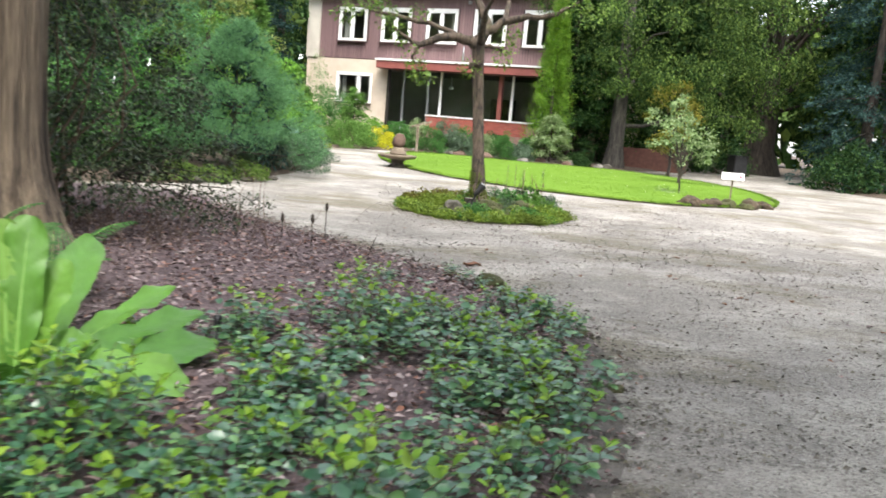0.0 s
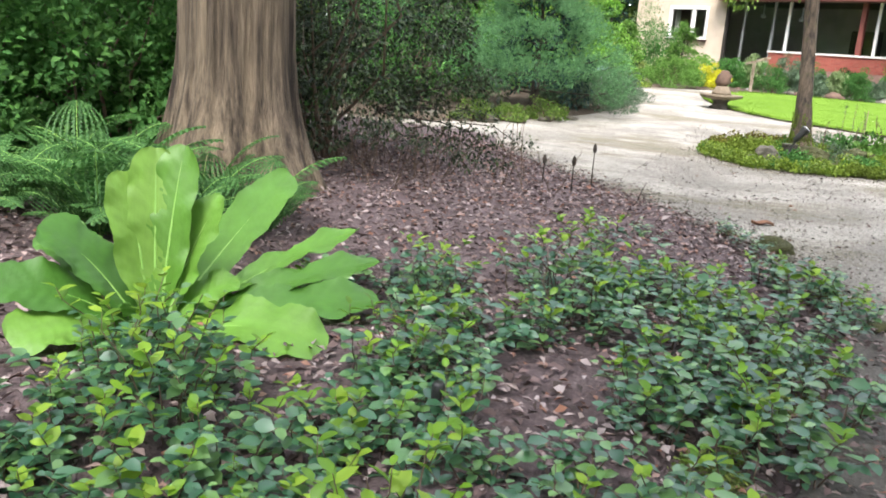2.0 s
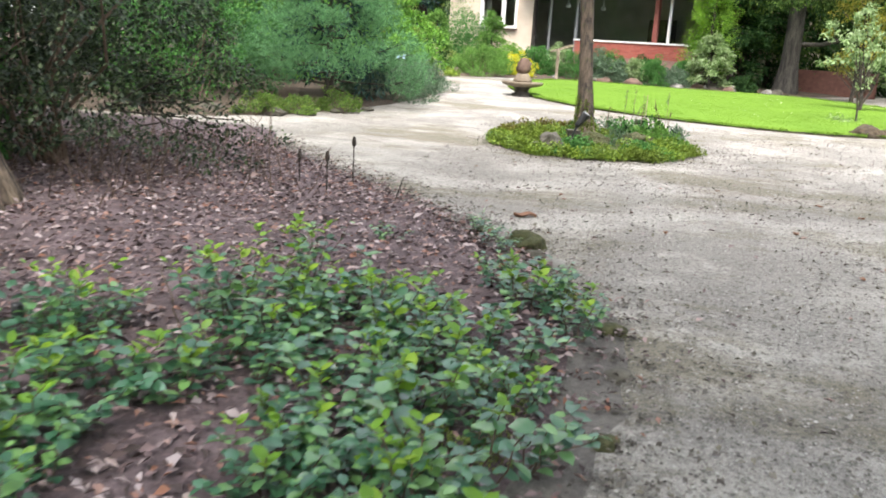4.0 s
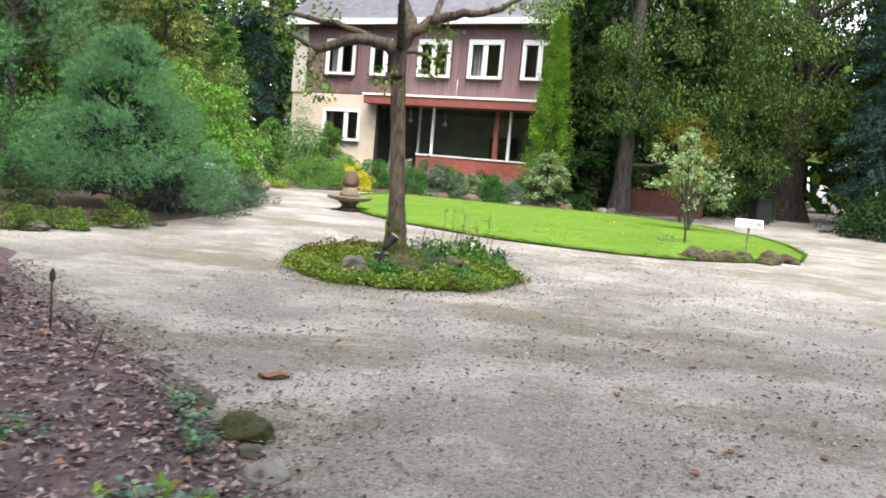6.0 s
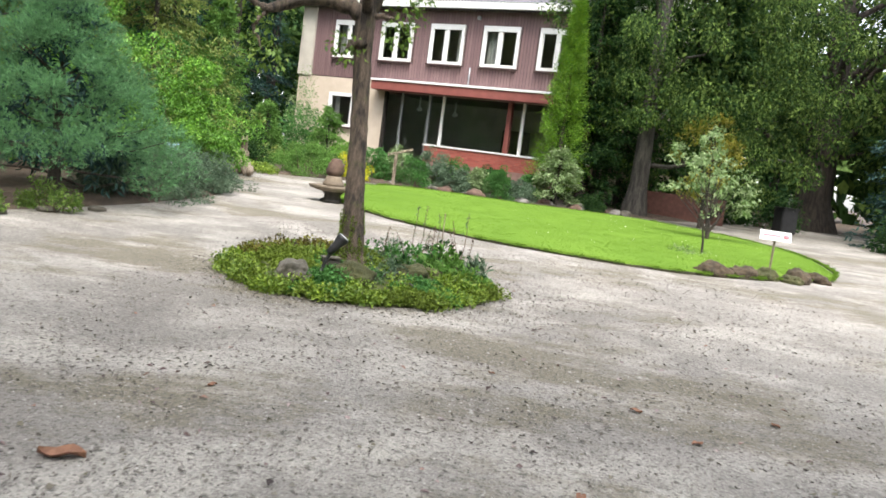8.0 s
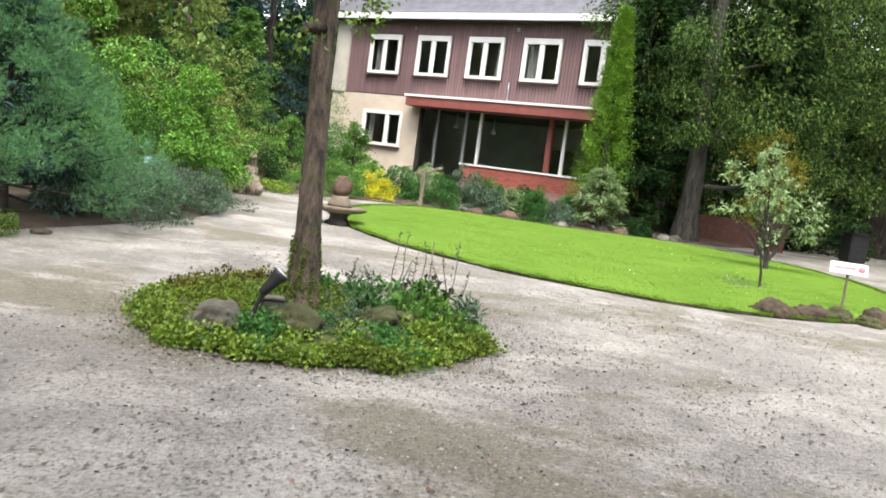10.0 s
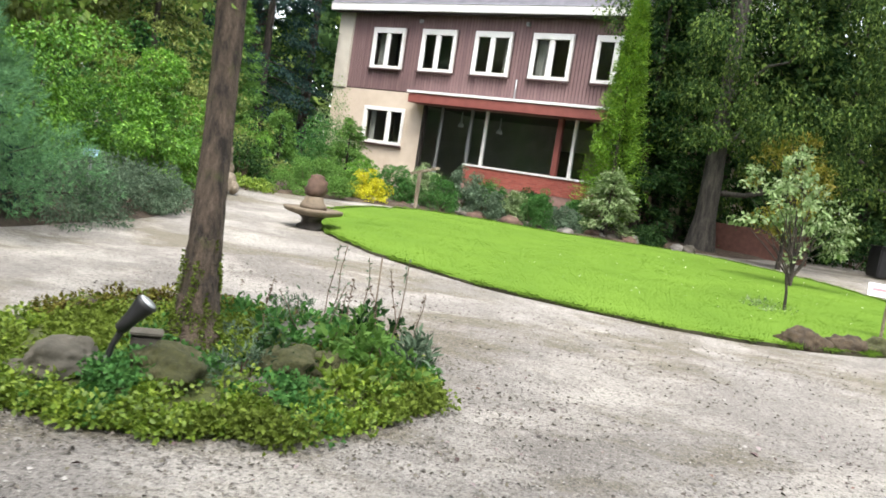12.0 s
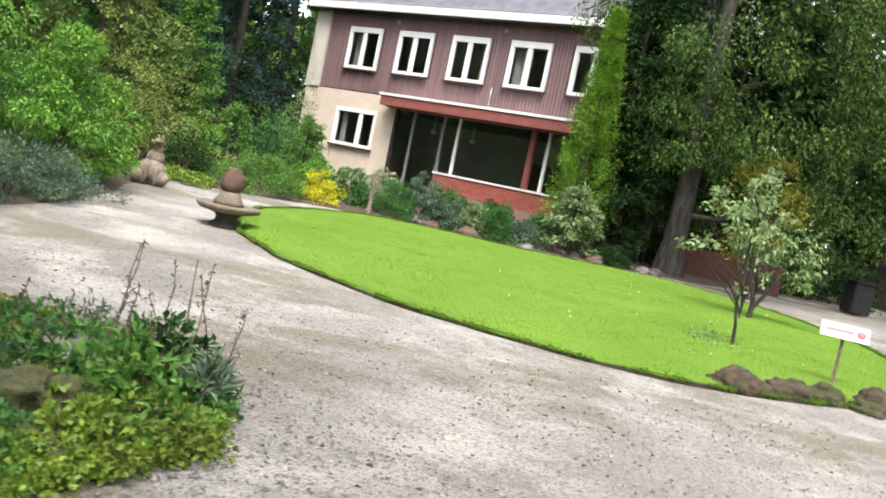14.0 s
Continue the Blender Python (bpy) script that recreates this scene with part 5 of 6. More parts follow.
conifer("dwarf_conifer", "small pointed green conifer", -4.2, 34.6, 2.3, 0.7, M_HEDGE, M_BARK_DARK, 0.04, 0.12, 3500, 0.1, 0.6, branches=110)
shrub("lavender_hedge", "wide rounded green hedge", "hedge", -3.94, 30.64, 1.2, 0.95, M_HEDGE, 0.05, 15000, 0.22, "leaf", -0.2, jitter=0.06)
shrub("ground_cover_mat", "flat yellow-green ground cover", "ground cover", -5.11, 28.64, 0.8, 0.28, M_SEDUM, 0.07, 2500, 0.15)
shrub("ground_cover_mat", "flat yellow-green ground cover", "ground cover", -6.1, 29.6, 0.7, 0.25, M_SEDUM, 0.07, 1800, 0.15)
shrub("yellow_shrub", "bright yellow-leaved shrub beside the rockery", "shrub", -2.75, 31.9, 0.55, 0.8, M_YELLOW, 0.06, 4200, 0.16, jitter=0.1)
shrub("silver_shrub", "silvery grey-green shrub beside the wall", "shrub", -6.9, 41.6, 0.9, 3.3, M_SILVER, 0.09, 3000, 0.3)
for x, y, r, h, m, k in ((-2.2, 33.2, 0.7, 1.1, M_MID, "leaf"), (-1.55, 33.6, 0.6, 1.2, M_SILVER, "leaf"), (-0.85, 32.75, 0.58, 1.0, M_MID, "narrow"), (-0.3, 33.8, 0.6, 1.4, M_JUNIPER, "leaf"), (0.5, 32.9, 0.55, 0.85, M_JUNIPER, "leaf"), (0.35, 34.3, 0.7, 1.1, M_MID, "leaf"),
                         (1.3, 33.2, 0.45, 0.8, M_SILVER, "leaf"), (1.95, 32.9, 0.52, 1.05, M_MID, "narrow"), (2.7, 33.4, 0.55, 0.7, M_JUNIPER, "leaf"), (1.6, 34.8, 0.8, 0.95, M_DEEP, "leaf"), (-3.3, 33.2, 0.7, 1.1, M_BRIGHT, "leaf"), (3.0, 34.3, 0.5, 0.9, M_MID, "leaf"), (5.2, 34.2, 0.5, 0.6, M_DEEP, "leaf")):
    shrub("rockery_shrub", "rounded evergreen shrub of the rockery", "shrub", x, y, r, h, m, 0.06, 6500, 0.15, k, jitter=0.08, group="shrubs before the veranda")
conifer("layered_conifer", "pale green layered conifer before the dark hedge", 3.95, 33.7, 1.95, 0.95, M_SILVER, M_BARK_DARK, 0.04, 0.14, 4200, 0.1, 0.55, 0.15, branches=60)

# the green columns and big trees
conifer("thuja", "tall narrow lime-green thuja column", 3.95, 34.75, 7.0, 1.0, M_LIME, M_BARK_DARK, 0.08, 0.09, 26000, 0.1, 0.95, -0.6, branches=800)
for x, y, h, r in ((4.9, 36.0, 9.5, 1.3), (5.6, 37.3, 11.0, 1.6)):
    conifer("cypress", "dark green dense cypress column", x, y, h, r, M_DEEP, M_BARK_DARK, 0.16, 0.2, 15000, 0.1, 0.35, 0.2, branches=300, group="dark cypresses")
for x, y, h, r in ((8.0, 39.6, 10.5, 1.7), (6.6, 38.6, 12.0, 1.6), (10.2, 39.9, 9.0, 1.7)):
    conifer("cypress", "dark green dense cypress column", x, y, h, r, M_DEEP, M_BARK_DARK, 0.16, 0.22, 12000, 0.1, 0.35, 0.2, branches=260, group="dark cypresses")
broad_tree("great_tree", "great dark tree with a broad grey foot", 6.95, 35.6, 16.0, 5.0, 2.4, M_TREE, M_BARK_GREY, 0.36, 0.12, 70000, 200, 0.8, 0.9, hang=3.4, shift=(1.5, 0.6), limbs=7)
broad_tree("great_tree", "great dark tree with reddish trunk", 16.4, 44.5, 20.0, 6.0, 3.0, M_TREE, M_BARK_DARK, 0.85, 0.24, 24000, 150, 1.1, 0.8, hang=1.6)
broad_tree("golden_tree", "small tree with golden and green leaves", 8.72, 33.27, 3.7, 1.0, 1.0, M_GOLD, M_BARK_DARK, 0.06, 0.11, 3600, 36, 0.36)


def lawn_tree(name, label, x, y, stems, tips, clump, per, leaf, mat, bark):
    """A small many-stemmed tree: crooked stems, separate leaf clumps."""
    g = thing(name, label, "tree", (x, y, float(gz(x, y)) + 0.04))
    for s in stems:
        under("stem", tubes("stem", [s], bark, 7, 0.08), g)
    t = np.array(tips, float)
    t = np.vstack([t, t[rng.integers(0, len(t), len(t))] + rng.normal(size=(len(t), 3)) * clump * 0.8])
    pos, way, nrm = clumps(t, clump * rng.uniform(0.5, 1.2, len(t)), per, np.array([0, 0, t[:, 2].mean()]), 0.3, 0.7, 0.1)
    L = leaf * rng.uniform(0.6, 1.3, len(pos))
    under("foliage", leaf_mesh("foliage", pos, way, nrm, L, L * 0.55, mat), g)
    top = t[:, 2].max()
    under("twig_mass", tubes("twig_mass", [bend((0.0, 0.0, min(0.5, e[2] * 0.5)), e, 0.014, 0.004, 5, 0.05, 0.03) for e in t[:len(tips)]], bark, 5), g, kind="stuff")
    return g


lawn_tree("variegated_tree", "small tree with pale variegated leaves on the lawn", 7.5, 27.4,
          [[(0, 0, -0.1, 0.06), (0.02, 0, 0.3, 0.05), (-0.1, 0, 0.8, 0.035), (-0.25, 0, 1.5, 0.015)], [(0, 0, 0.15, 0.04), (0.2, 0, 0.5, 0.035), (0.35, 0, 1.1, 0.015)]],
          [(-1.05, 0, 2.15), (-0.9, 0.2, 2.3), (-0.7, 0, 1.95), (-0.55, -0.2, 1.7), (-0.4, 0, 2.3), (-0.35, 0.2, 2.0), (-0.1, 0, 2.5), (-0.15, 0.2, 2.75), (0.0, -0.2, 2.15), (0.1, 0, 1.8), (0.3, 0.1, 2.05), (0.35, 0, 1.55), (0.55, -0.1, 1.75), (0.65, 0, 1.35), (0.8, 0.1, 1.15),
           (0.75, -0.1, 0.95), (0.5, 0, 1.0), (0.2, 0.1, 1.25), (-0.1, 0, 1.5), (-0.3, -0.1, 1.3), (-0.5, 0, 1.35), (0.1, 0, 0.9), (-0.2, 0.1, 1.0), (0.9, 0, 1.3), (0.4, 0.2, 1.3), (-1.15, 0.1, 1.95)], 0.2, 27, 0.115, M_SILVER, M_BARK_DARK)
lawn_tree("sapling", "thin crooked sapling with light green leaves on the lawn", 6.32, 22.98,
          [[(0, 0, -0.1, 0.028), (-0.02, 0, 0.3, 0.024), (-0.08, 0, 0.6, 0.02), (-0.06, 0, 1.0, 0.016), (-0.1, 0, 1.6, 0.01)], [(-0.07, 0, 0.9, 0.012), (-0.4, 0, 1.15, 0.008), (-0.75, 0, 1.3, 0.005)]],
          [(-0.8, 0, 1.35), (-0.95, 0, 1.3), (-0.62, 0, 1.4), (-0.3, 0, 1.9), (-0.2, 0, 1.6), (0.05, 0, 1.75), (-0.1, 0, 2.05), (0.15, 0, 1.4), (-0.4, 0, 1.65), (-0.05, 0, 0.85)], 0.13, 18, 0.10, M_SILVER, M_BARK_DARK)
shrub("lawn_herb", "pale low herb patch round the sapling's foot", "plant", 6.07, 22.89, 0.45, 0.18, M_SILVER, 0.05, 260, 0.12, stems=False)


# wall of woods around
def belt():
    temps = []
    for mat, lab, hh, rr in ((M_TREE, "tall dark green woodland tree", 17, 4.2), (M_MID, "tall green woodland tree", 16, 4.0), (M_OLIVE, "tall olive-green woodland tree", 14, 3.6)):
        temps.append(broad_tree("woodland_tree", lab, 0, 0, hh, rr, 1.6, mat, M_BARK_DARK, 0.28, 0.30, 8500, 110, 1.15, 0.6, group="woodland"))
    temps.append(conifer("spruce", "tall dark blue-green spruce", 0, 0, 16, 3.0, M_BLUE, M_BARK_DARK, 0.25, 0.16, 32000, 0.4, 0.5, 0.35, group="woodland spruces", branches=320, width=0.36))
    temps.append(conifer("spruce", "tall dark green spruce", 0, 0, 19, 3.4, M_DEEP, M_BARK_DARK, 0.28, 0.36, 6200, 0.4, 0.5, 0.35, group="woodland spruces", branches=240, width=0.42))
    spots = [(-11.0, 44.0, 3), (-12.6, 40.8, 3), (-14.5, 43, 3), (-10, 47, 4), (-14.5, 38.5, 1), (-14.8, 33.5, 2), (-13.6, 28.6, 2), (-14.5, 24.5, 1), (-12.6, 21.0, 2), (-15, 18, 0), (-17, 13.5, 0), (-12.4, 16.2, 4),
             (-18, 28, 4), (-17.5, 35, 0), (-20, 21, 4), (-19, 10, 0), (-22, 44, 4), (-14, 50, 4), (-5, 55, 4), (4, 56, 0), (12, 55, 4), (9.5, 41.5, 0), (14.8, 49.5, 4), (21, 47, 0), (20, 40.5, 4), (24.5, 43, 0), (18, 55, 0), (27, 52, 4), (33, 46, 0), (16.9, 34.2, 3), (19.5, 31.8, 3), (23, 34.5, 0), (22, 28, 4), (26, 24, 0), (31, 36, 4),
             (27, 17, 0), (28, 8, 4), (8, -21, 0), (-12, -18, 4), (-20, 2, 0), (28, 30, 4)]
    used = set()
    for x, y, k in spots:
        s = rng.uniform(0.88, 1.12)
        m = pose(x, y, float(gz(x, y)), 0, 0, rng.uniform(0, 360))
        if k not in used:
            used.add(k)
            temps[k].matrix_basis = m
            continue
        c = copy_thing(temps[k], m)
        c.scale = (s, s, s)


belt()


def far_woods():
    n = 24000
    a = rng.uniform(0, 2 * np.pi, n)
    r = rng.uniform(56, 72, n)
    lump = np.array([noise.noise((math.cos(t) * 6, math.sin(t) * 6, 1)) for t in a])
    z = rng.uniform(0, 1, n) ** 0.8 * (15 + 6 * lump)
    pos = np.column_stack([3 + np.cos(a) * r, 25 + np.sin(a) * r, z])
    L = rng.uniform(1.3, 3.0, n)
    me = leaf_mesh("far_woods", pos, norm(rng.normal(size=(n, 3)) + [0, 0, 0.5]), units(n), L, L * 0.7, M_TREE)
    tagged(new("far_woods", me), "dense green woods beyond the garden", "woods", kind="stuff")


far_woods()
broad_tree("overhanging_tree", "tall broad tree whose crown overhangs the drive", 7.2, 0.4, 13.0, 5.6, 5.6, M_MID, M_BARK_GREY, 0.3, 0.24, 15000, 140, 1.1, 0.4, lean=(-3.0, 3.2))
broad_tree("overhanging_tree", "tall broad tree whose crown overhangs the drive", 3.0, -4.5, 12.0, 5.4, 5.2, M_MID, M_BARK_GREY, 0.28, 0.25, 17000, 140, 1.1, 0.4, lean=(0.5, 2.0))
for x, y in ((13.2, 40.8), (18.5, 38.2), (21, 36.5), (11.0, 40.4), (24, 40), (15.6, 32.6)):
    shrub("dark_laurel", "dark glossy evergreen shrub under the trees", "shrub", x, y, 1.4, 1.9, M_DEEP, 0.14, 3500, 0.4, group="laurels under the trees")
part("garden_wall", box(-1.7, 1.7, -0.15, 0.15, -0.1, 0.95), M_BROWNWALL, None, "low brown brick wall behind the trees", 0.02, pose(8.9, 37.6, float(gz(8.8, 37.4)), 0, 0, -12))["category"] = "garden wall"
tagged(bpy.data.objects["garden_wall"], kind="structure")


# ---- things in the garden ----
def stone_lantern():
    x, y = -1.57, 23.32
    g = thing("stone_ornament", "stone basin on a dark foot carrying a weathered pot", "garden ornament", (x, y, float(gz(x, y))), 8)
    part("foot", lathe([(0.27, -0.05), (0.26, 0.05), (0.19, 0.09), (0.17, 0.16), (0.25, 0.24)], 6), M_STONE_DARK, g, "dark flared foot")
    part("slab", lathe([(0.3, 0.235), (0.49, 0.28), (0.53, 0.33), (0.52, 0.36), (0.44, 0.355)], 8), M_STONE_TAN, g, "wide flat sandstone dish")
    part("drum", lathe([(0.24, 0.35), (0.23, 0.42), (0.17, 0.5), (0.16, 0.56), (0.1, 0.57)], 14, 0.04), M_STONE_TAN, g, "pale drum")
    part("pot", lathe([(0.1, 0.55), (0.16, 0.6), (0.195, 0.69), (0.165, 0.76), (0.175, 0.83), (0.11, 0.88), (0.12, 0.92), (0.05, 0.95)], 14, 0.17), M_TERRA, g, "brown crumbling pot")
    return g


stone_lantern()


def statue():
    """A seated animal of weathered wood: one plain body."""
    x, y = -4.75, 26.74
    bm = bmesh.new()
    for c, s in (((0, 0, 0.28), (0.24, 0.2, 0.28)), ((0.03, 0.02, 0.55), (0.15, 0.13, 0.2)), ((0.06, 0.0, 0.78), (0.07, 0.07, 0.2)), ((0.05, -0.06, 0.93), (0.075, 0.12, 0.065)), ((-0.2, -0.14, 0.14), (0.1, 0.13, 0.16)), ((0.2, -0.14, 0.14), (0.1, 0.13, 0.16)), ((0.09, 0.02, 1.01), (0.025, 0.02, 0.07)), ((0.02, 0.02, 1.01), (0.025, 0.02, 0.07)), ((-0.08, -0.2, 0.2), (0.05, 0.05, 0.22)), ((0.1, -0.2, 0.2), (0.05, 0.05, 0.22))):
        bmesh.ops.create_icosphere(bm, subdivisions=2, radius=1, matrix=Matrix.Translation(c) @ Matrix.Diagonal((*s, 1)))
    for f in bm.faces:
        f.smooth = True
    ob = part("animal_statue", bm, M_WOOD, None, "weathered brown wooden animal statue beside the path", m=pose(x, y, float(gz(x, y)) + 0.02, 0, 0, 20) @ Matrix.Diagonal((1.25, 1.1, 0.95, 1)))
    ob["category"] = "statue"


statue()


def plaque(name, label, x, y, z, w, hgt, mat, post_mat, rz=0.0, tilt=60.0, ink=None):
    g = thing(name, label, "sign", (x, y, float(gz(x, y))), rz)
    part("post", box(-0.02, 0.02, -0.015, 0.015, -0.1, z - 0.02), post_mat, g, "", 0.003)
    b = part("board", box(-w / 2, w / 2, -hgt / 2, hgt / 2, -0.008, 0.008), mat, g, "", 0.003, pose(0, -0.03, z, tilt, 0, 0))
    if ink:
        part("lettering", box(-w * 0.4, w * 0.18, -0.022, 0.026, 0.0085, 0.010), ink, b, "unreadable line of pale red writing")
        part("emblem", lathe([(hgt * 0.27, 0.0085), (hgt * 0.27, 0.0105)], 20), ink, b, "round pale red emblem", m=pose(w * 0.34, 0, 0))
    return g


plaque("plant_sign", "small pale blue plaque on a post in the juniper", -4.0, 20.4, 0.9, 0.22, 0.13, M_PALEBLUE, M_GREYMETAL, 10, 55)
plaque("lawn_sign", "white sign board on a short post at the lawn", 7.29, 21.67, 0.72, 0.56, 0.2, M_WHITE, M_WOOD, -12, 62, M_REDINK)


def bird_table():
    x, y = -1.41, 32.26
    g = thing("wooden_post", "weathered post with a slanting wooden crossbar", "garden post", (x, y, float(gz(x, y))))
    part("post", box(-0.05, 0.05, -0.05, 0.05, -0.1, 1.05), M_WOOD, g, "", 0.01)
    part("crossbar", box(-0.42, 0.42, -0.04, 0.04, -0.04, 0.04), M_WOOD, g, "", 0.01, pose(0.12, 0, 1.1, 0, -18, 0))


bird_table()
g = thing("wheelie_bin", "dark plastic bin standing under the trees", "bin", (12.6, 36.6, float(gz(12.6, 36.6))), 10)
part("body", box(-0.3, 0.3, -0.35, 0.35, 0.05, 0.95), M_BLACK, g, "", 0.04)
part("lid", box(-0.32, 0.32, -0.38, 0.36, 0.952, 1.02), M_BLACK, g, "", 0.02)


# ---- the near bed ----
def big_trunk():
    x, y = -4.02, 6.93
    g = thing("cedar_tree", "massive red-brown cedar trunk with fluted flaring foot", "tree", (x, y, float(gz(x, y)) + 0.06))
    n, m, H = 200, 90, 9.0
    a = np.linspace(0, 2 * np.pi, n, endpoint=False)
    z = np.concatenate([np.linspace(-0.2, 1.5, 40), np.linspace(1.55, H, m - 40)])
    V = []
    for h in z:
        k = max(0.0, 1 - h / 1.3)
        flute = 0.07 * np.cos(5 * a + 0.8) + 0.05 * np.cos(8 * a + 2.1) + 0.02 * np.cos(13 * a + h * 0.3)
        fine = np.array([noise.noise((math.cos(t) * 7, math.sin(t) * 7, h * 0.35)) * 0.03 - abs(noise.noise((math.cos(t) * 13, math.sin(t) * 13, h * 0.5))) * 0.04 for t in a])
        r = (0.485 - 0.01 * h) * (1 + flute * (0.35 + 0.9 * k)) + 0.33 * k ** 2.2 + fine
        V.append(np.column_stack([r * np.cos(a) + 0.01 * h, r * np.sin(a), np.full(n, h)]))
    q = [(i * n + j, i * n + (j + 1) % n, (i + 1) * n + (j + 1) % n, (i + 1) * n + j) for i in range(m - 1) for j in range(n)]
    under("trunk", mesh_np("trunk", np.vstack(V), q, M_BARK_BIG, True), g, label="fibrous red-brown bark with moss at its foot")
    k = 55
    u = units(k)
    c = u * rng.uniform(0.5, 1, (k, 1)) * [4.6, 4.6, 3.2] + [0.4, -0.5, 9.2]
    pos, way, nrm = clumps(c, rng.uniform(0.6, 1.2, k), 80, np.array([0, 0, 9.0]), 0.6, 0.5, 0.2)
    L = 0.22 * rng.uniform(0.6, 1.3, len(pos))
    under("crown", leaf_mesh("crown", pos, way, nrm, L, L * 0.4, M_DEEP), g)
    under("limbs", tubes("limbs", [bend((0, 0, rng.uniform(6, 8.5)), e, 0.09, 0.02, 5, 0.05, 0.03) for e in c[:24]], M_BARK_BIG, 7), g)


big_trunk()
ym = shrub("evergreen_shrub", "tall dark evergreen shrub with small leaves", "shrub", -4.35, 9.05, 1.4, 5.0, M_YEW, 0.055, 30000, 0.36, "leaf", 0.25, True, 0.16, lift=0.35)
for x, y, r, h in ((-6.77, 10.94, 1.8, 5.0), (-7.93, 8.72, 1.7, 4.2)):
    shrub("evergreen_shrub", "tall dark evergreen shrub with small leaves", "shrub", x, y, r, h, M_YEW, 0.07, 14000, 0.4, "leaf", 0.25, True, 0.16, lift=0.2)
for x, y, r, h in ((-7.23, 5.93, 1.3, 2.6), (-8.63, 7.32, 1.6, 3.4), (-6.77, 3.83, 1.2, 2.2), (-10.15, 4.76, 1.9, 3.6), (-8.17, 1.5, 1.6, 2.8)):
    shrub("laurel", "leafy mid-green shrub behind the ferns", "shrub", x, y, r, h, M_MID, 0.10, 6500, 0.35, group="shrubs behind the ferns")


for x, y, r, h in ((-5.9, 7.4, 1.2, 3.0), (-6.6, 6.2, 1.3, 2.8), (-5.4, 8.3, 1.0, 3.2), (-7.4, 8.2, 1.5, 3.6)):
    shrub("laurel", "leafy mid-green shrub behind the ferns", "shrub", x, y, r, h, M_MID, 0.09, 8000, 0.35, group="shrubs behind the ferns", dens=0.6, jitter=0.22)


def low_sprays():
    g = thing("evergreen_branch", "low dark branches of the evergreen reaching over the mulch", "branch", (-3.6, 8.95, 0.12))
    tips, paths = [], []
    for x, y, z in ((1.2, 0.1, -0.05), (1.05, -0.35, 0.0), (0.9, 0.5, 0.1), (0.7, -0.8, 0.15), (1.35, 0.45, 0.15), (0.35, -1.0, 0.2), (1.15, -0.1, 0.45), (0.95, 0.2, 0.8)):
        paths.append(bend((-0.2, 0.1, 0.4), (x, y, z), 0.012, 0.003, 6, 0.08, 0.03))
        for f in (0.55, 0.7, 0.85, 1.0):
            tips.append((-0.2 + (x + 0.2) * f, 0.1 + (y - 0.1) * f, 0.4 + (z - 0.4) * f + 0.05))
    pos, way, nrm = clumps(np.array(tips), np.full(len(tips), 0.17), 46, None, 0.1, 0.5, 0.1)
    L = rng.uniform(0.03, 0.06, len(pos))
    under("foliage", leaf_mesh("foliage", pos, way, nrm, L, L * 0.5, M_YEW), g)
    under("twig_mass", tubes("twig_mass", paths, M_BARK_DARK, 5), g, kind="stuff")
    for x, y, h, lx in ((-0.65, 4.98, 0.42, 0.03), (-0.96, 5.33, 0.36, -0.06), (-1.42, 5.16, 0.3, 0.08), (-0.17, 5.79, 0.3, 0.1)):
        t = thing("dry_twig", "thin pale dry twig standing among the leaves", "twig", (x, y, -0.06), rng.uniform(0, 360), group="dry twigs")
        under("stem", tubes("stem", [bend((0, 0, -0.05), (lx, 0, h), 0.005, 0.002, 6, 0, 0.04)], M_WOOD, 5), t)


low_sprays()


def brush():
    g = thing("brushwood", "bare reddish-brown twigs under the evergreen shrub", "brushwood", (-3.55, 8.7, -0.06))
    paths = []
    for i in range(120):
        x, y = rng.normal(size=2) * [0.75, 0.7]
        h = rng.uniform(0.2, 0.75)
        paths.append(bend((x, y, -0.06), (x + rng.normal() * 0.2, y + rng.normal() * 0.2, h), 0.006, 0.002, 4, 0, 0.05))
    under("twig_mass", tubes("twig_mass", paths, M_TWIG, 4), g, kind="stuff")


brush()


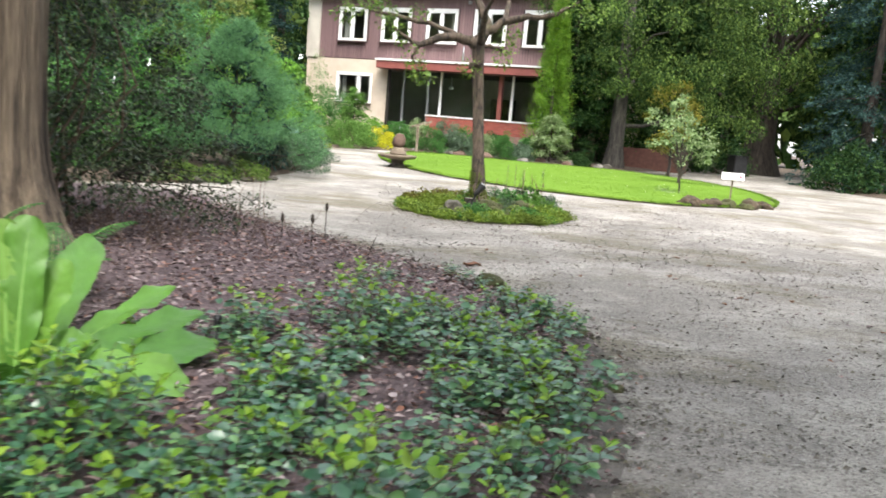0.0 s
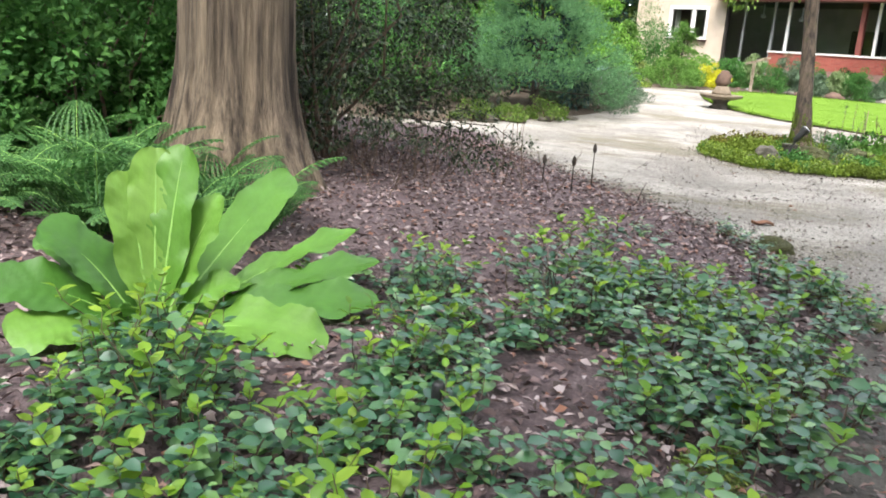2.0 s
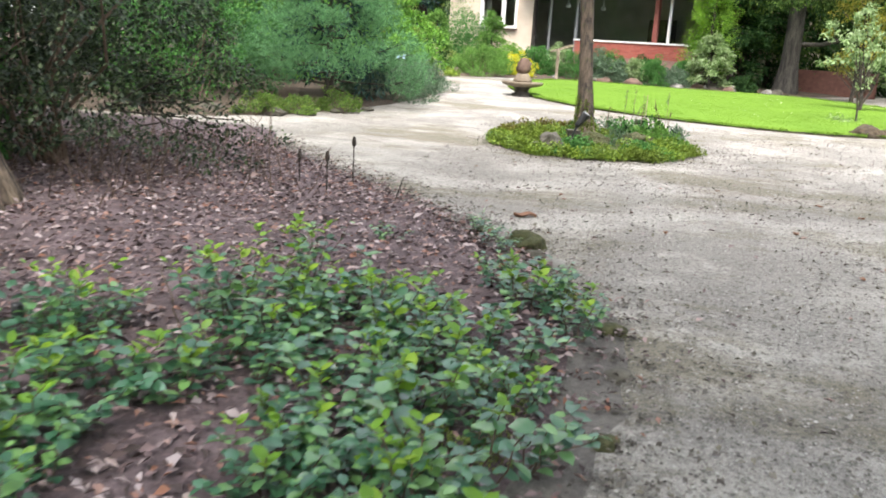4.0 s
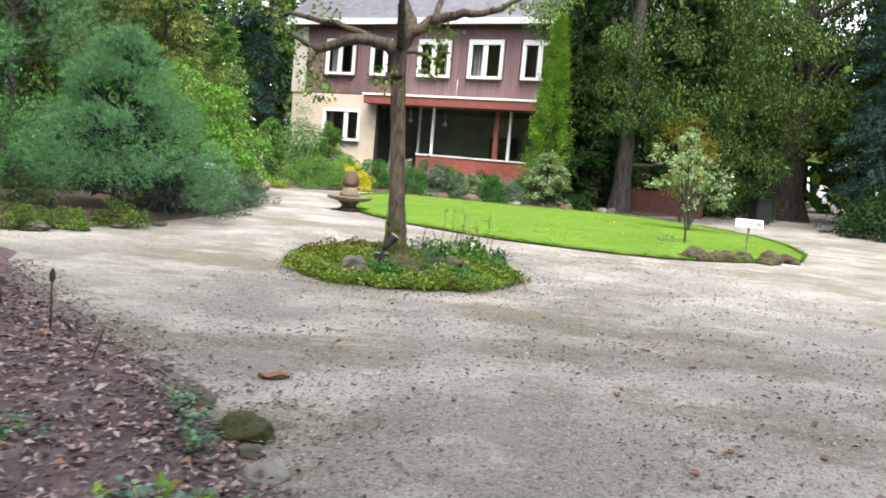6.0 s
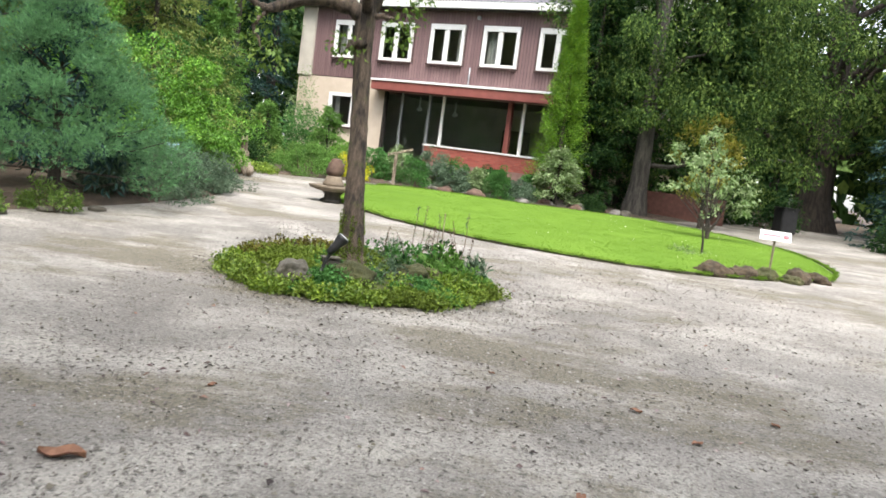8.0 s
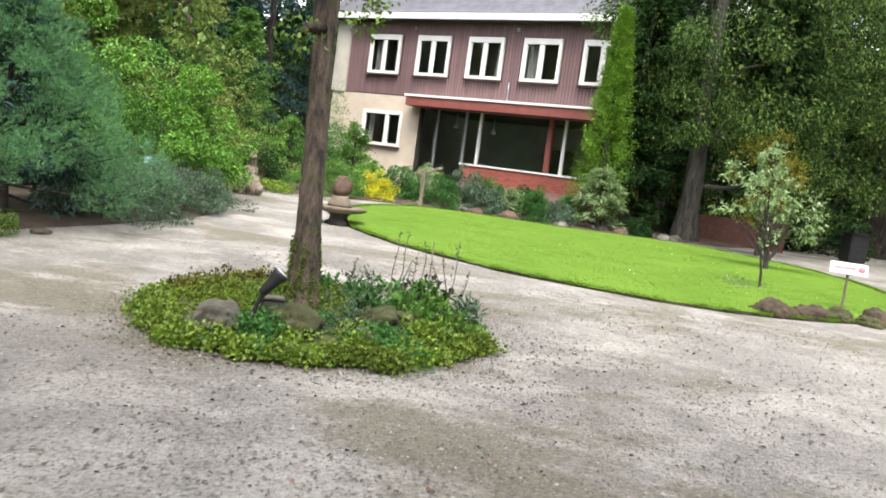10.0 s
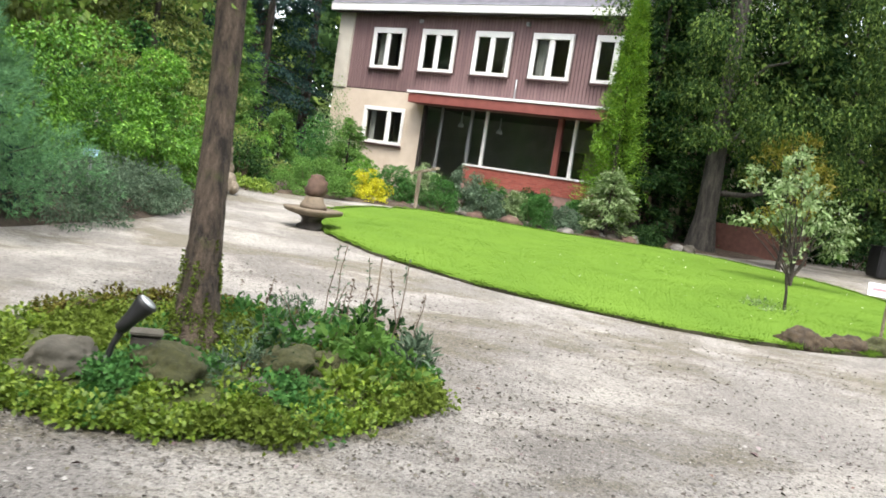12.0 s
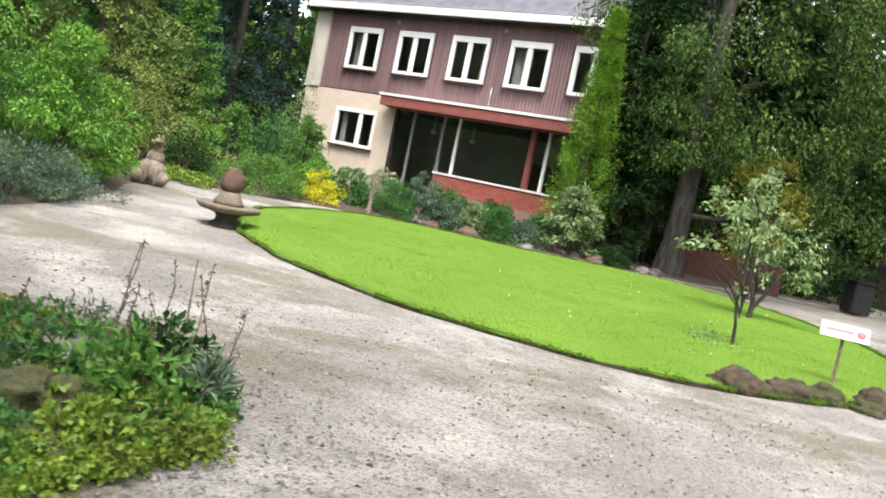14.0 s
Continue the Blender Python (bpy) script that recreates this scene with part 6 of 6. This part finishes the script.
def big_leaf(length, width, lean, droop, twist, wave):
    """A long broad leaf: fleshy rib, two wavy halves."""
    nu, nv = 44, 12
    V = []
    ang, p = lean, np.array([0.0, 0.0])
    rib = []
    for i in range(nu + 1):
        f = i / nu
        rib.append((p.copy(), ang))
        p = p + np.array([math.cos(ang), math.sin(ang)]) * length / nu
        ang -= droop / nu * (0.3 + 1.6 * f)
    for i, (c, an) in enumerate(rib):
        f = i / nu
        w = width * (0.16 + 0.84 * smooth(0.04, 0.42, f)) * math.sqrt(max(0.0, 1 - max(0, (f - 0.72) / 0.285) ** 3.2)) * (1 + 0.018 * math.sin(f * 23 + twist * 30)) + 0.004
        for j in range(nv + 1):
            s = 2 * j / nv - 1
            lift = (0.45 * math.exp(-f * 5) + 0.13) * abs(s) * w + wave * 0.02 * abs(s) ** 1.6 * math.sin(f * 19 + (2.2 if s > 0 else 0) + twist * 9) + wave * 0.008 * abs(s) ** 2 * math.sin(f * 43 + s * 3) + 0.0035 * math.sin((f * 13 - abs(s) * 1.6) * 2 * math.pi) * min(1.0, abs(s) * 4)
            up = np.array([-math.sin(an), math.cos(an)]) * lift
            tw = twist * min(1.0, 0.35 + 1.5 * f) * s * w
            V.append((c[0] + up[0], s * w, c[1] + up[1] + tw))
    k = nv + 1
    q = [(i * k + j, i * k + j + 1, (i + 1) * k + j + 1, (i + 1) * k + j) for i in range(nu) for j in range(nv)]
    ribs = [(c[0], 0, c[1] - 0.006, 0.009 * (1 - i / nu) + 0.002) for i, (c, an) in enumerate(rib)]
    return mesh_np("leaf", V, q, M_CABBAGE, True), tubes("midrib", [ribs], M_RIB, 6)


def skunk_cabbage(x, y, z, leaves):
    g = thing("broad_leaf_plant", "large rosette of broad bright green paddle leaves", "plant", (x, y, z))
    for az, L, W, lean, droop, tw, wv in leaves:
        me, rib = big_leaf(L, W, radians(lean), radians(droop), tw, wv)
        lf = under("leaf", me, g, pose(0.05 * math.cos(radians(az)), 0.05 * math.sin(radians(az)), 0, 0, 0, az))
        under("midrib", rib, lf, label="pale fleshy midrib")


skunk_cabbage(-2.2, 3.95, -0.08, [
    (158, 0.74, 0.125, 80, 20, 0.1, 0.6), (128, 0.84, 0.115, 80, 14, 0.1, 0.6), (100, 0.86, 0.10, 80, 14, 0.2, 0.7), (205, 0.66, 0.14, 60, 32, -0.3, 0.6), (70, 0.68, 0.10, 72, 22, 0.3, 0.7),
    (97, 1.40, 0.10, 27, 10, 0.55, 0.6), (70, 1.20, 0.065, 22, 14, 0.25, 0.9), (57, 1.14, 0.085, 18, 16, 0.3, 0.9), (40, 1.0, 0.135, 13, 14, 0.3, 0.7),
    (10, 0.80, 0.15, 20, 44, 0.35, 0.9), (232, 0.70, 0.13, 42, 48, -0.5, 0.7), (256, 0.62, 0.125, 28, 44, -0.4, 0.8), (-60, 0.36, 0.09, 56, 40, 0.1, 0.7), (40, 0.42, 0.085, 58, 60, 0.4, 0.7), (185, 0.70, 0.13, 50, 40, -0.3, 0.7), (280, 0.46, 0.10, 20, 40, 0.1, 0.8)])


def fern_frond(length):
    P, D, N, Ls = [], [], [], []
    nodes = 22
    p, ang = np.array([0.0, 0.0, 0.0]), radians(68)
    spine = []
    for i in range(nodes):
        f = i / nodes
        spine.append((*p, 0.004 * (1 - f) + 0.001))
        if f > 0.12:
            w = length * 0.26 * math.sin(math.pi * min(1, (f - 0.05) / 0.95) ** 0.75) + 0.012
            for s in (-1, 1):
                d = np.array([0.35 * math.cos(ang), s * 1.0, 0.35 * math.sin(ang) - 0.15])
                d /= np.linalg.norm(d)
                for k in range(5):
                    q = p + d * w * (k + 0.3) / 5
                    for t in (-1, 1):
                        e = np.array([math.cos(ang), 0, math.sin(ang)]) * t * 0.8 + d * 0.6
                        P.append(q)
                        D.append(e / np.linalg.norm(e))
                        N.append((-math.sin(ang), 0, math.cos(ang)))
                        Ls.append(length * 0.042 * (1 - 0.11 * k) + 0.004)
        p = p + np.array([math.cos(ang), 0, math.sin(ang)]) * length / nodes
        ang -= radians(95) / nodes * (0.4 + f)
    L = np.array(Ls)
    return leaf_mesh("frond", np.array(P), np.array(D), np.array(N), L, L * 0.55, M_FERN), tubes("stalk", [spine], M_RIB, 4)


FRONDS = [fern_frond(v) for v in (0.6, 0.72, 0.84)]


def fern(x, y, s=1.0):
    g = thing("fern", "green arching fern beside the trunk", "fern", (x, y, -0.06), rng.uniform(0, 360), group="ferns by the trunk")
    n = 11
    for i in range(n):
        me, st = FRONDS[i % 3]
        f = under("frond", me, g, pose(0, 0, 0, 0, rng.uniform(-14, 14), i * 360 / n + rng.normal() * 10) @ Matrix.Scale(s * rng.uniform(0.85, 1.15), 4))
        under("stalk", st, f)


for x, y, s in ((-3.73, 6.32, 0.85), (-4.27, 6.27, 0.9), (-3.35, 5.63, 0.75), (-3.93, 5.57, 1.0), (-4.76, 5.92, 1.0), (-4.54, 5.11, 1.0), (-5.36, 6.39, 1.1), (-5.5, 5.46, 1.1), (-5.04, 4.53, 1.0), (-6.09, 5.93, 1.1), (-4.19, 4.41, 0.9), (-3.58, 4.87, 0.8), (-6.01, 4.76, 1.0), (-4.58, 3.59, 0.9), (-5.55, 3.71, 1.0), (-3.02, 6.14, 0.55), (-3.0, 5.0, 1.05), (-3.3, 5.6, 1.1), (-2.8, 5.6, 0.9), (-3.9, 5.6, 1.15), (-4.6, 6.0, 1.15), (-3.5, 4.9, 1.1), (-4.3, 5.3, 1.15)):
    fern(x, y, s)


def salal_template(seed_h, count):
    g = thing("leathery_shrub", "low ground-covering shrub with glossy oval leaves", "plant", group="low shrubs in the bed")
    P, D, N, L, NP, ND, NN, NL, paths = [], [], [], [], [], [], [], [], []
    for s in range(count):
        a = rng.uniform(0, 2 * np.pi)
        reach, h = rng.uniform(0.09, 0.30), seed_h * rng.uniform(0.65, 1.15)
        b = np.array([math.cos(a), math.sin(a), 0.0])
        path = bend((0.05 * b[0], 0.05 * b[1], -0.05), (*(b[:2] * reach), h), 0.004, 0.0015, 6, 0.1, 0.04)
        paths.append(path)
        pts = np.array(path)[:, :3]
        young = rng.uniform() < 0.5
        for k in range(14):
            f = 0.15 + 0.85 * k / 13
            i = min(4, int(f * 5))
            p = pts[i] + (pts[i + 1] - pts[i]) * (f * 5 - i)
            t = a + k * 2.4 + rng.normal() * 0.3
            d = np.array([math.cos(t), math.sin(t), rng.uniform(-0.15, 0.45)])
            d /= np.linalg.norm(d)
            nn = np.array([rng.normal() * 0.3, rng.normal() * 0.3, 1.0])
            ln = rng.uniform(0.038, 0.08) * (1 - 0.25 * (k == 13))
            if young and k >= 9:
                NP.append(p), ND.append(norm((d + [0, 0, 0.5])[None])[0]), NN.append(nn), NL.append(ln)
            else:
                P.append(p), D.append(d), N.append(nn), L.append(ln)
    L, NL = np.array(L), np.array(NL)
    under("stem_mass", tubes("stem_mass", paths, M_TWIG, 4), g, kind="stuff")
    under("foliage", oval_mesh("foliage", np.array(P), np.array(D), norm(np.array(N)), L, L * 0.68, M_SALAL), g)
    if len(NL):
        under("young_foliage", oval_mesh("young_foliage", np.array(NP), np.array(ND), norm(np.array(NN)), NL, NL * 0.62, M_SALAL_NEW), g, label="yellow-green young leaves")
    return g


def salal():
    temps = [salal_template(h, c) for h, c in ((0.17, 6), (0.20, 7), (0.24, 8), (0.19, 7), (0.40, 11))]
    zone = [(-2.02, 4.75), (-1.18, 5.39), (-0.58, 5.84), (-0.1, 6.4), (0.3, 6.75), (0.72, 6.6), (0.86, 6.0), (0.78, 5.0), (0.55, 3.9), (0.2, 2.9), (-0.3, 1.96), (-0.8, 0.95), (-1.64, 0.8), (-2.81, 1.62), (-3.37, 3.12), (-2.04, 3.24), (-1.79, 4.17)]
    spots = []
    for x, y in scatter(zone, 2200):
        thin = noise.noise((x * 1.5, y * 1.5, 3.0))
        if len(spots) < 210 and all((x - a) ** 2 + (y - b) ** 2 > 0.185 ** 2 for a, b in spots) and thin > 0.0 - 0.1 * (y < 3.6) and math.hypot(x + 1.75, (y - 4.2)) > 0.62 and math.hypot(x + 2.2, y - 3.95) > 0.5 and math.hypot(x + 1.3, y - 3.6) > 0.32:
            spots.append((x, y))
    spots.append((-0.72, 6.13))
    used = set()
    for i, (x, y) in enumerate(spots):
        k = 4 if i == len(spots) - 1 or i % 9 == 5 else i % 4
        m = pose(x, y, -0.055, 0, 0, rng.uniform(0, 360))
        if k not in used:
            used.add(k)
            temps[k].matrix_basis = m
        else:
            c = copy_thing(temps[k], m)
            s = rng.uniform(0.8, 1.15)
            c.scale = (s, s, s)
    for x, y in ((0.03, 7.89), (-0.56, 7.44), (0.2, 7.6), (-2.85, 5.45), (-0.09, 8.17)):
        c = copy_thing(temps[0], pose(x, y, -0.065, 0, 0, rng.uniform(0, 360)))
        c.scale = (0.6, 0.6, 0.6)


salal()


def seed_stalk(x, y, h, lx=0.0):
    g = thing("seed_stalk", "dark dried flower stalk standing in the mulch", "plant stalk", (x, y, -0.06), group="dried stalks")
    under("stem", tubes("stem", [[(0, 0, -0.08, 0.007), (lx * 0.5, 0, h * 0.5, 0.006), (lx, 0, h, 0.005)]], M_BARK_DARK, 6), g)
    part("seed_head", lathe([(0.004, -0.02), (0.018, 0.0), (0.022, 0.03), (0.014, 0.07), (0.004, 0.085)], 10, 0.06), M_BARK_DARK, g, "dark dry seed head", m=pose(lx, 0, h))


seed_stalk(-1.59, 8.97, 0.28)
seed_stalk(-1.52, 9.5, 0.36)
seed_stalk(-1.98, 9.3, 0.22)
g = thing("dead_twig", "bare forked twig stuck in the mulch", "twig", (-0.97, 8.95, -0.08))
under("twig", tubes("twig", [[(0, 0, -0.05, 0.006), (0.05, 0, 0.1, 0.005), (0.09, 0, 0.22, 0.002)], [(0.05, 0, 0.1, 0.004), (0.2, 0.02, 0.12, 0.002)]], M_BARK_DARK, 5), g)
for x, y, h in ((-1.48, 4.93, 0.24), (-0.66, 3.65, 0.26)):
    seed = thing("ground_lamp", "short black path light among the leaves", "path light", (x, y, -0.06), group="path lights")
    part("stem", lathe([(0.009, -0.1), (0.009, h * 0.5)], 8), M_BLACK, seed)
    part("head", lathe([(0.014, h * 0.5), (0.024, h * 0.53), (0.024, h * 0.78), (0.016, h * 0.82)], 14), M_BLACK, seed)
for x, y, r in ((0.42, 4.63, 0.22), (0.5, 5.15, 0.14), (0.6, 6.75, 0.2), (0.26, 3.94, 0.14)):
    shrub("moss_tuft", "low olive-green moss at the bed's rim", "moss", x, y, r, 0.11, M_OLIVE, 0.016, 1500, 0.06, stems=False, group="moss tufts")


def fallen_leaf(x, y, rz, size, mat):
    bm = bmesh.new()
    bmesh.ops.create_grid(bm, x_segments=6, y_segments=4, size=0.5)
    for v in bm.verts:
        fx = v.co.x * 2
        v.co = Vector((v.co.x * size, v.co.y * size * 0.55 * (1 - fx * fx * 0.85), 0.12 * size * (v.co.y * 2) ** 2 + 0.05 * size * math.sin(fx * 4)))
    bmesh.ops.solidify(bm, geom=bm.faces[:], thickness=0.002)
    ob = part("fallen_leaf", bm, mat, None, "curled reddish-brown leaf lying on the gravel", m=pose(x, y, float(gz(x, y)) + 0.012, 0, 0, rz))
    tagged(ob, category="leaf", group="fallen leaves")


M_DEADLEAF = plain_mat("dead_leaf", (0.13, 0.055, 0.03), (0.24, 0.115, 0.065), 20)
fallen_leaf(0.18, 9.1, 15, 0.2, M_DEADLEAF)
for i in range(14):
    fallen_leaf(rng.uniform(0.4, 4.5), rng.uniform(7.3, 12), rng.uniform(0, 360), rng.uniform(0.05, 0.09), M_DEADLEAF)
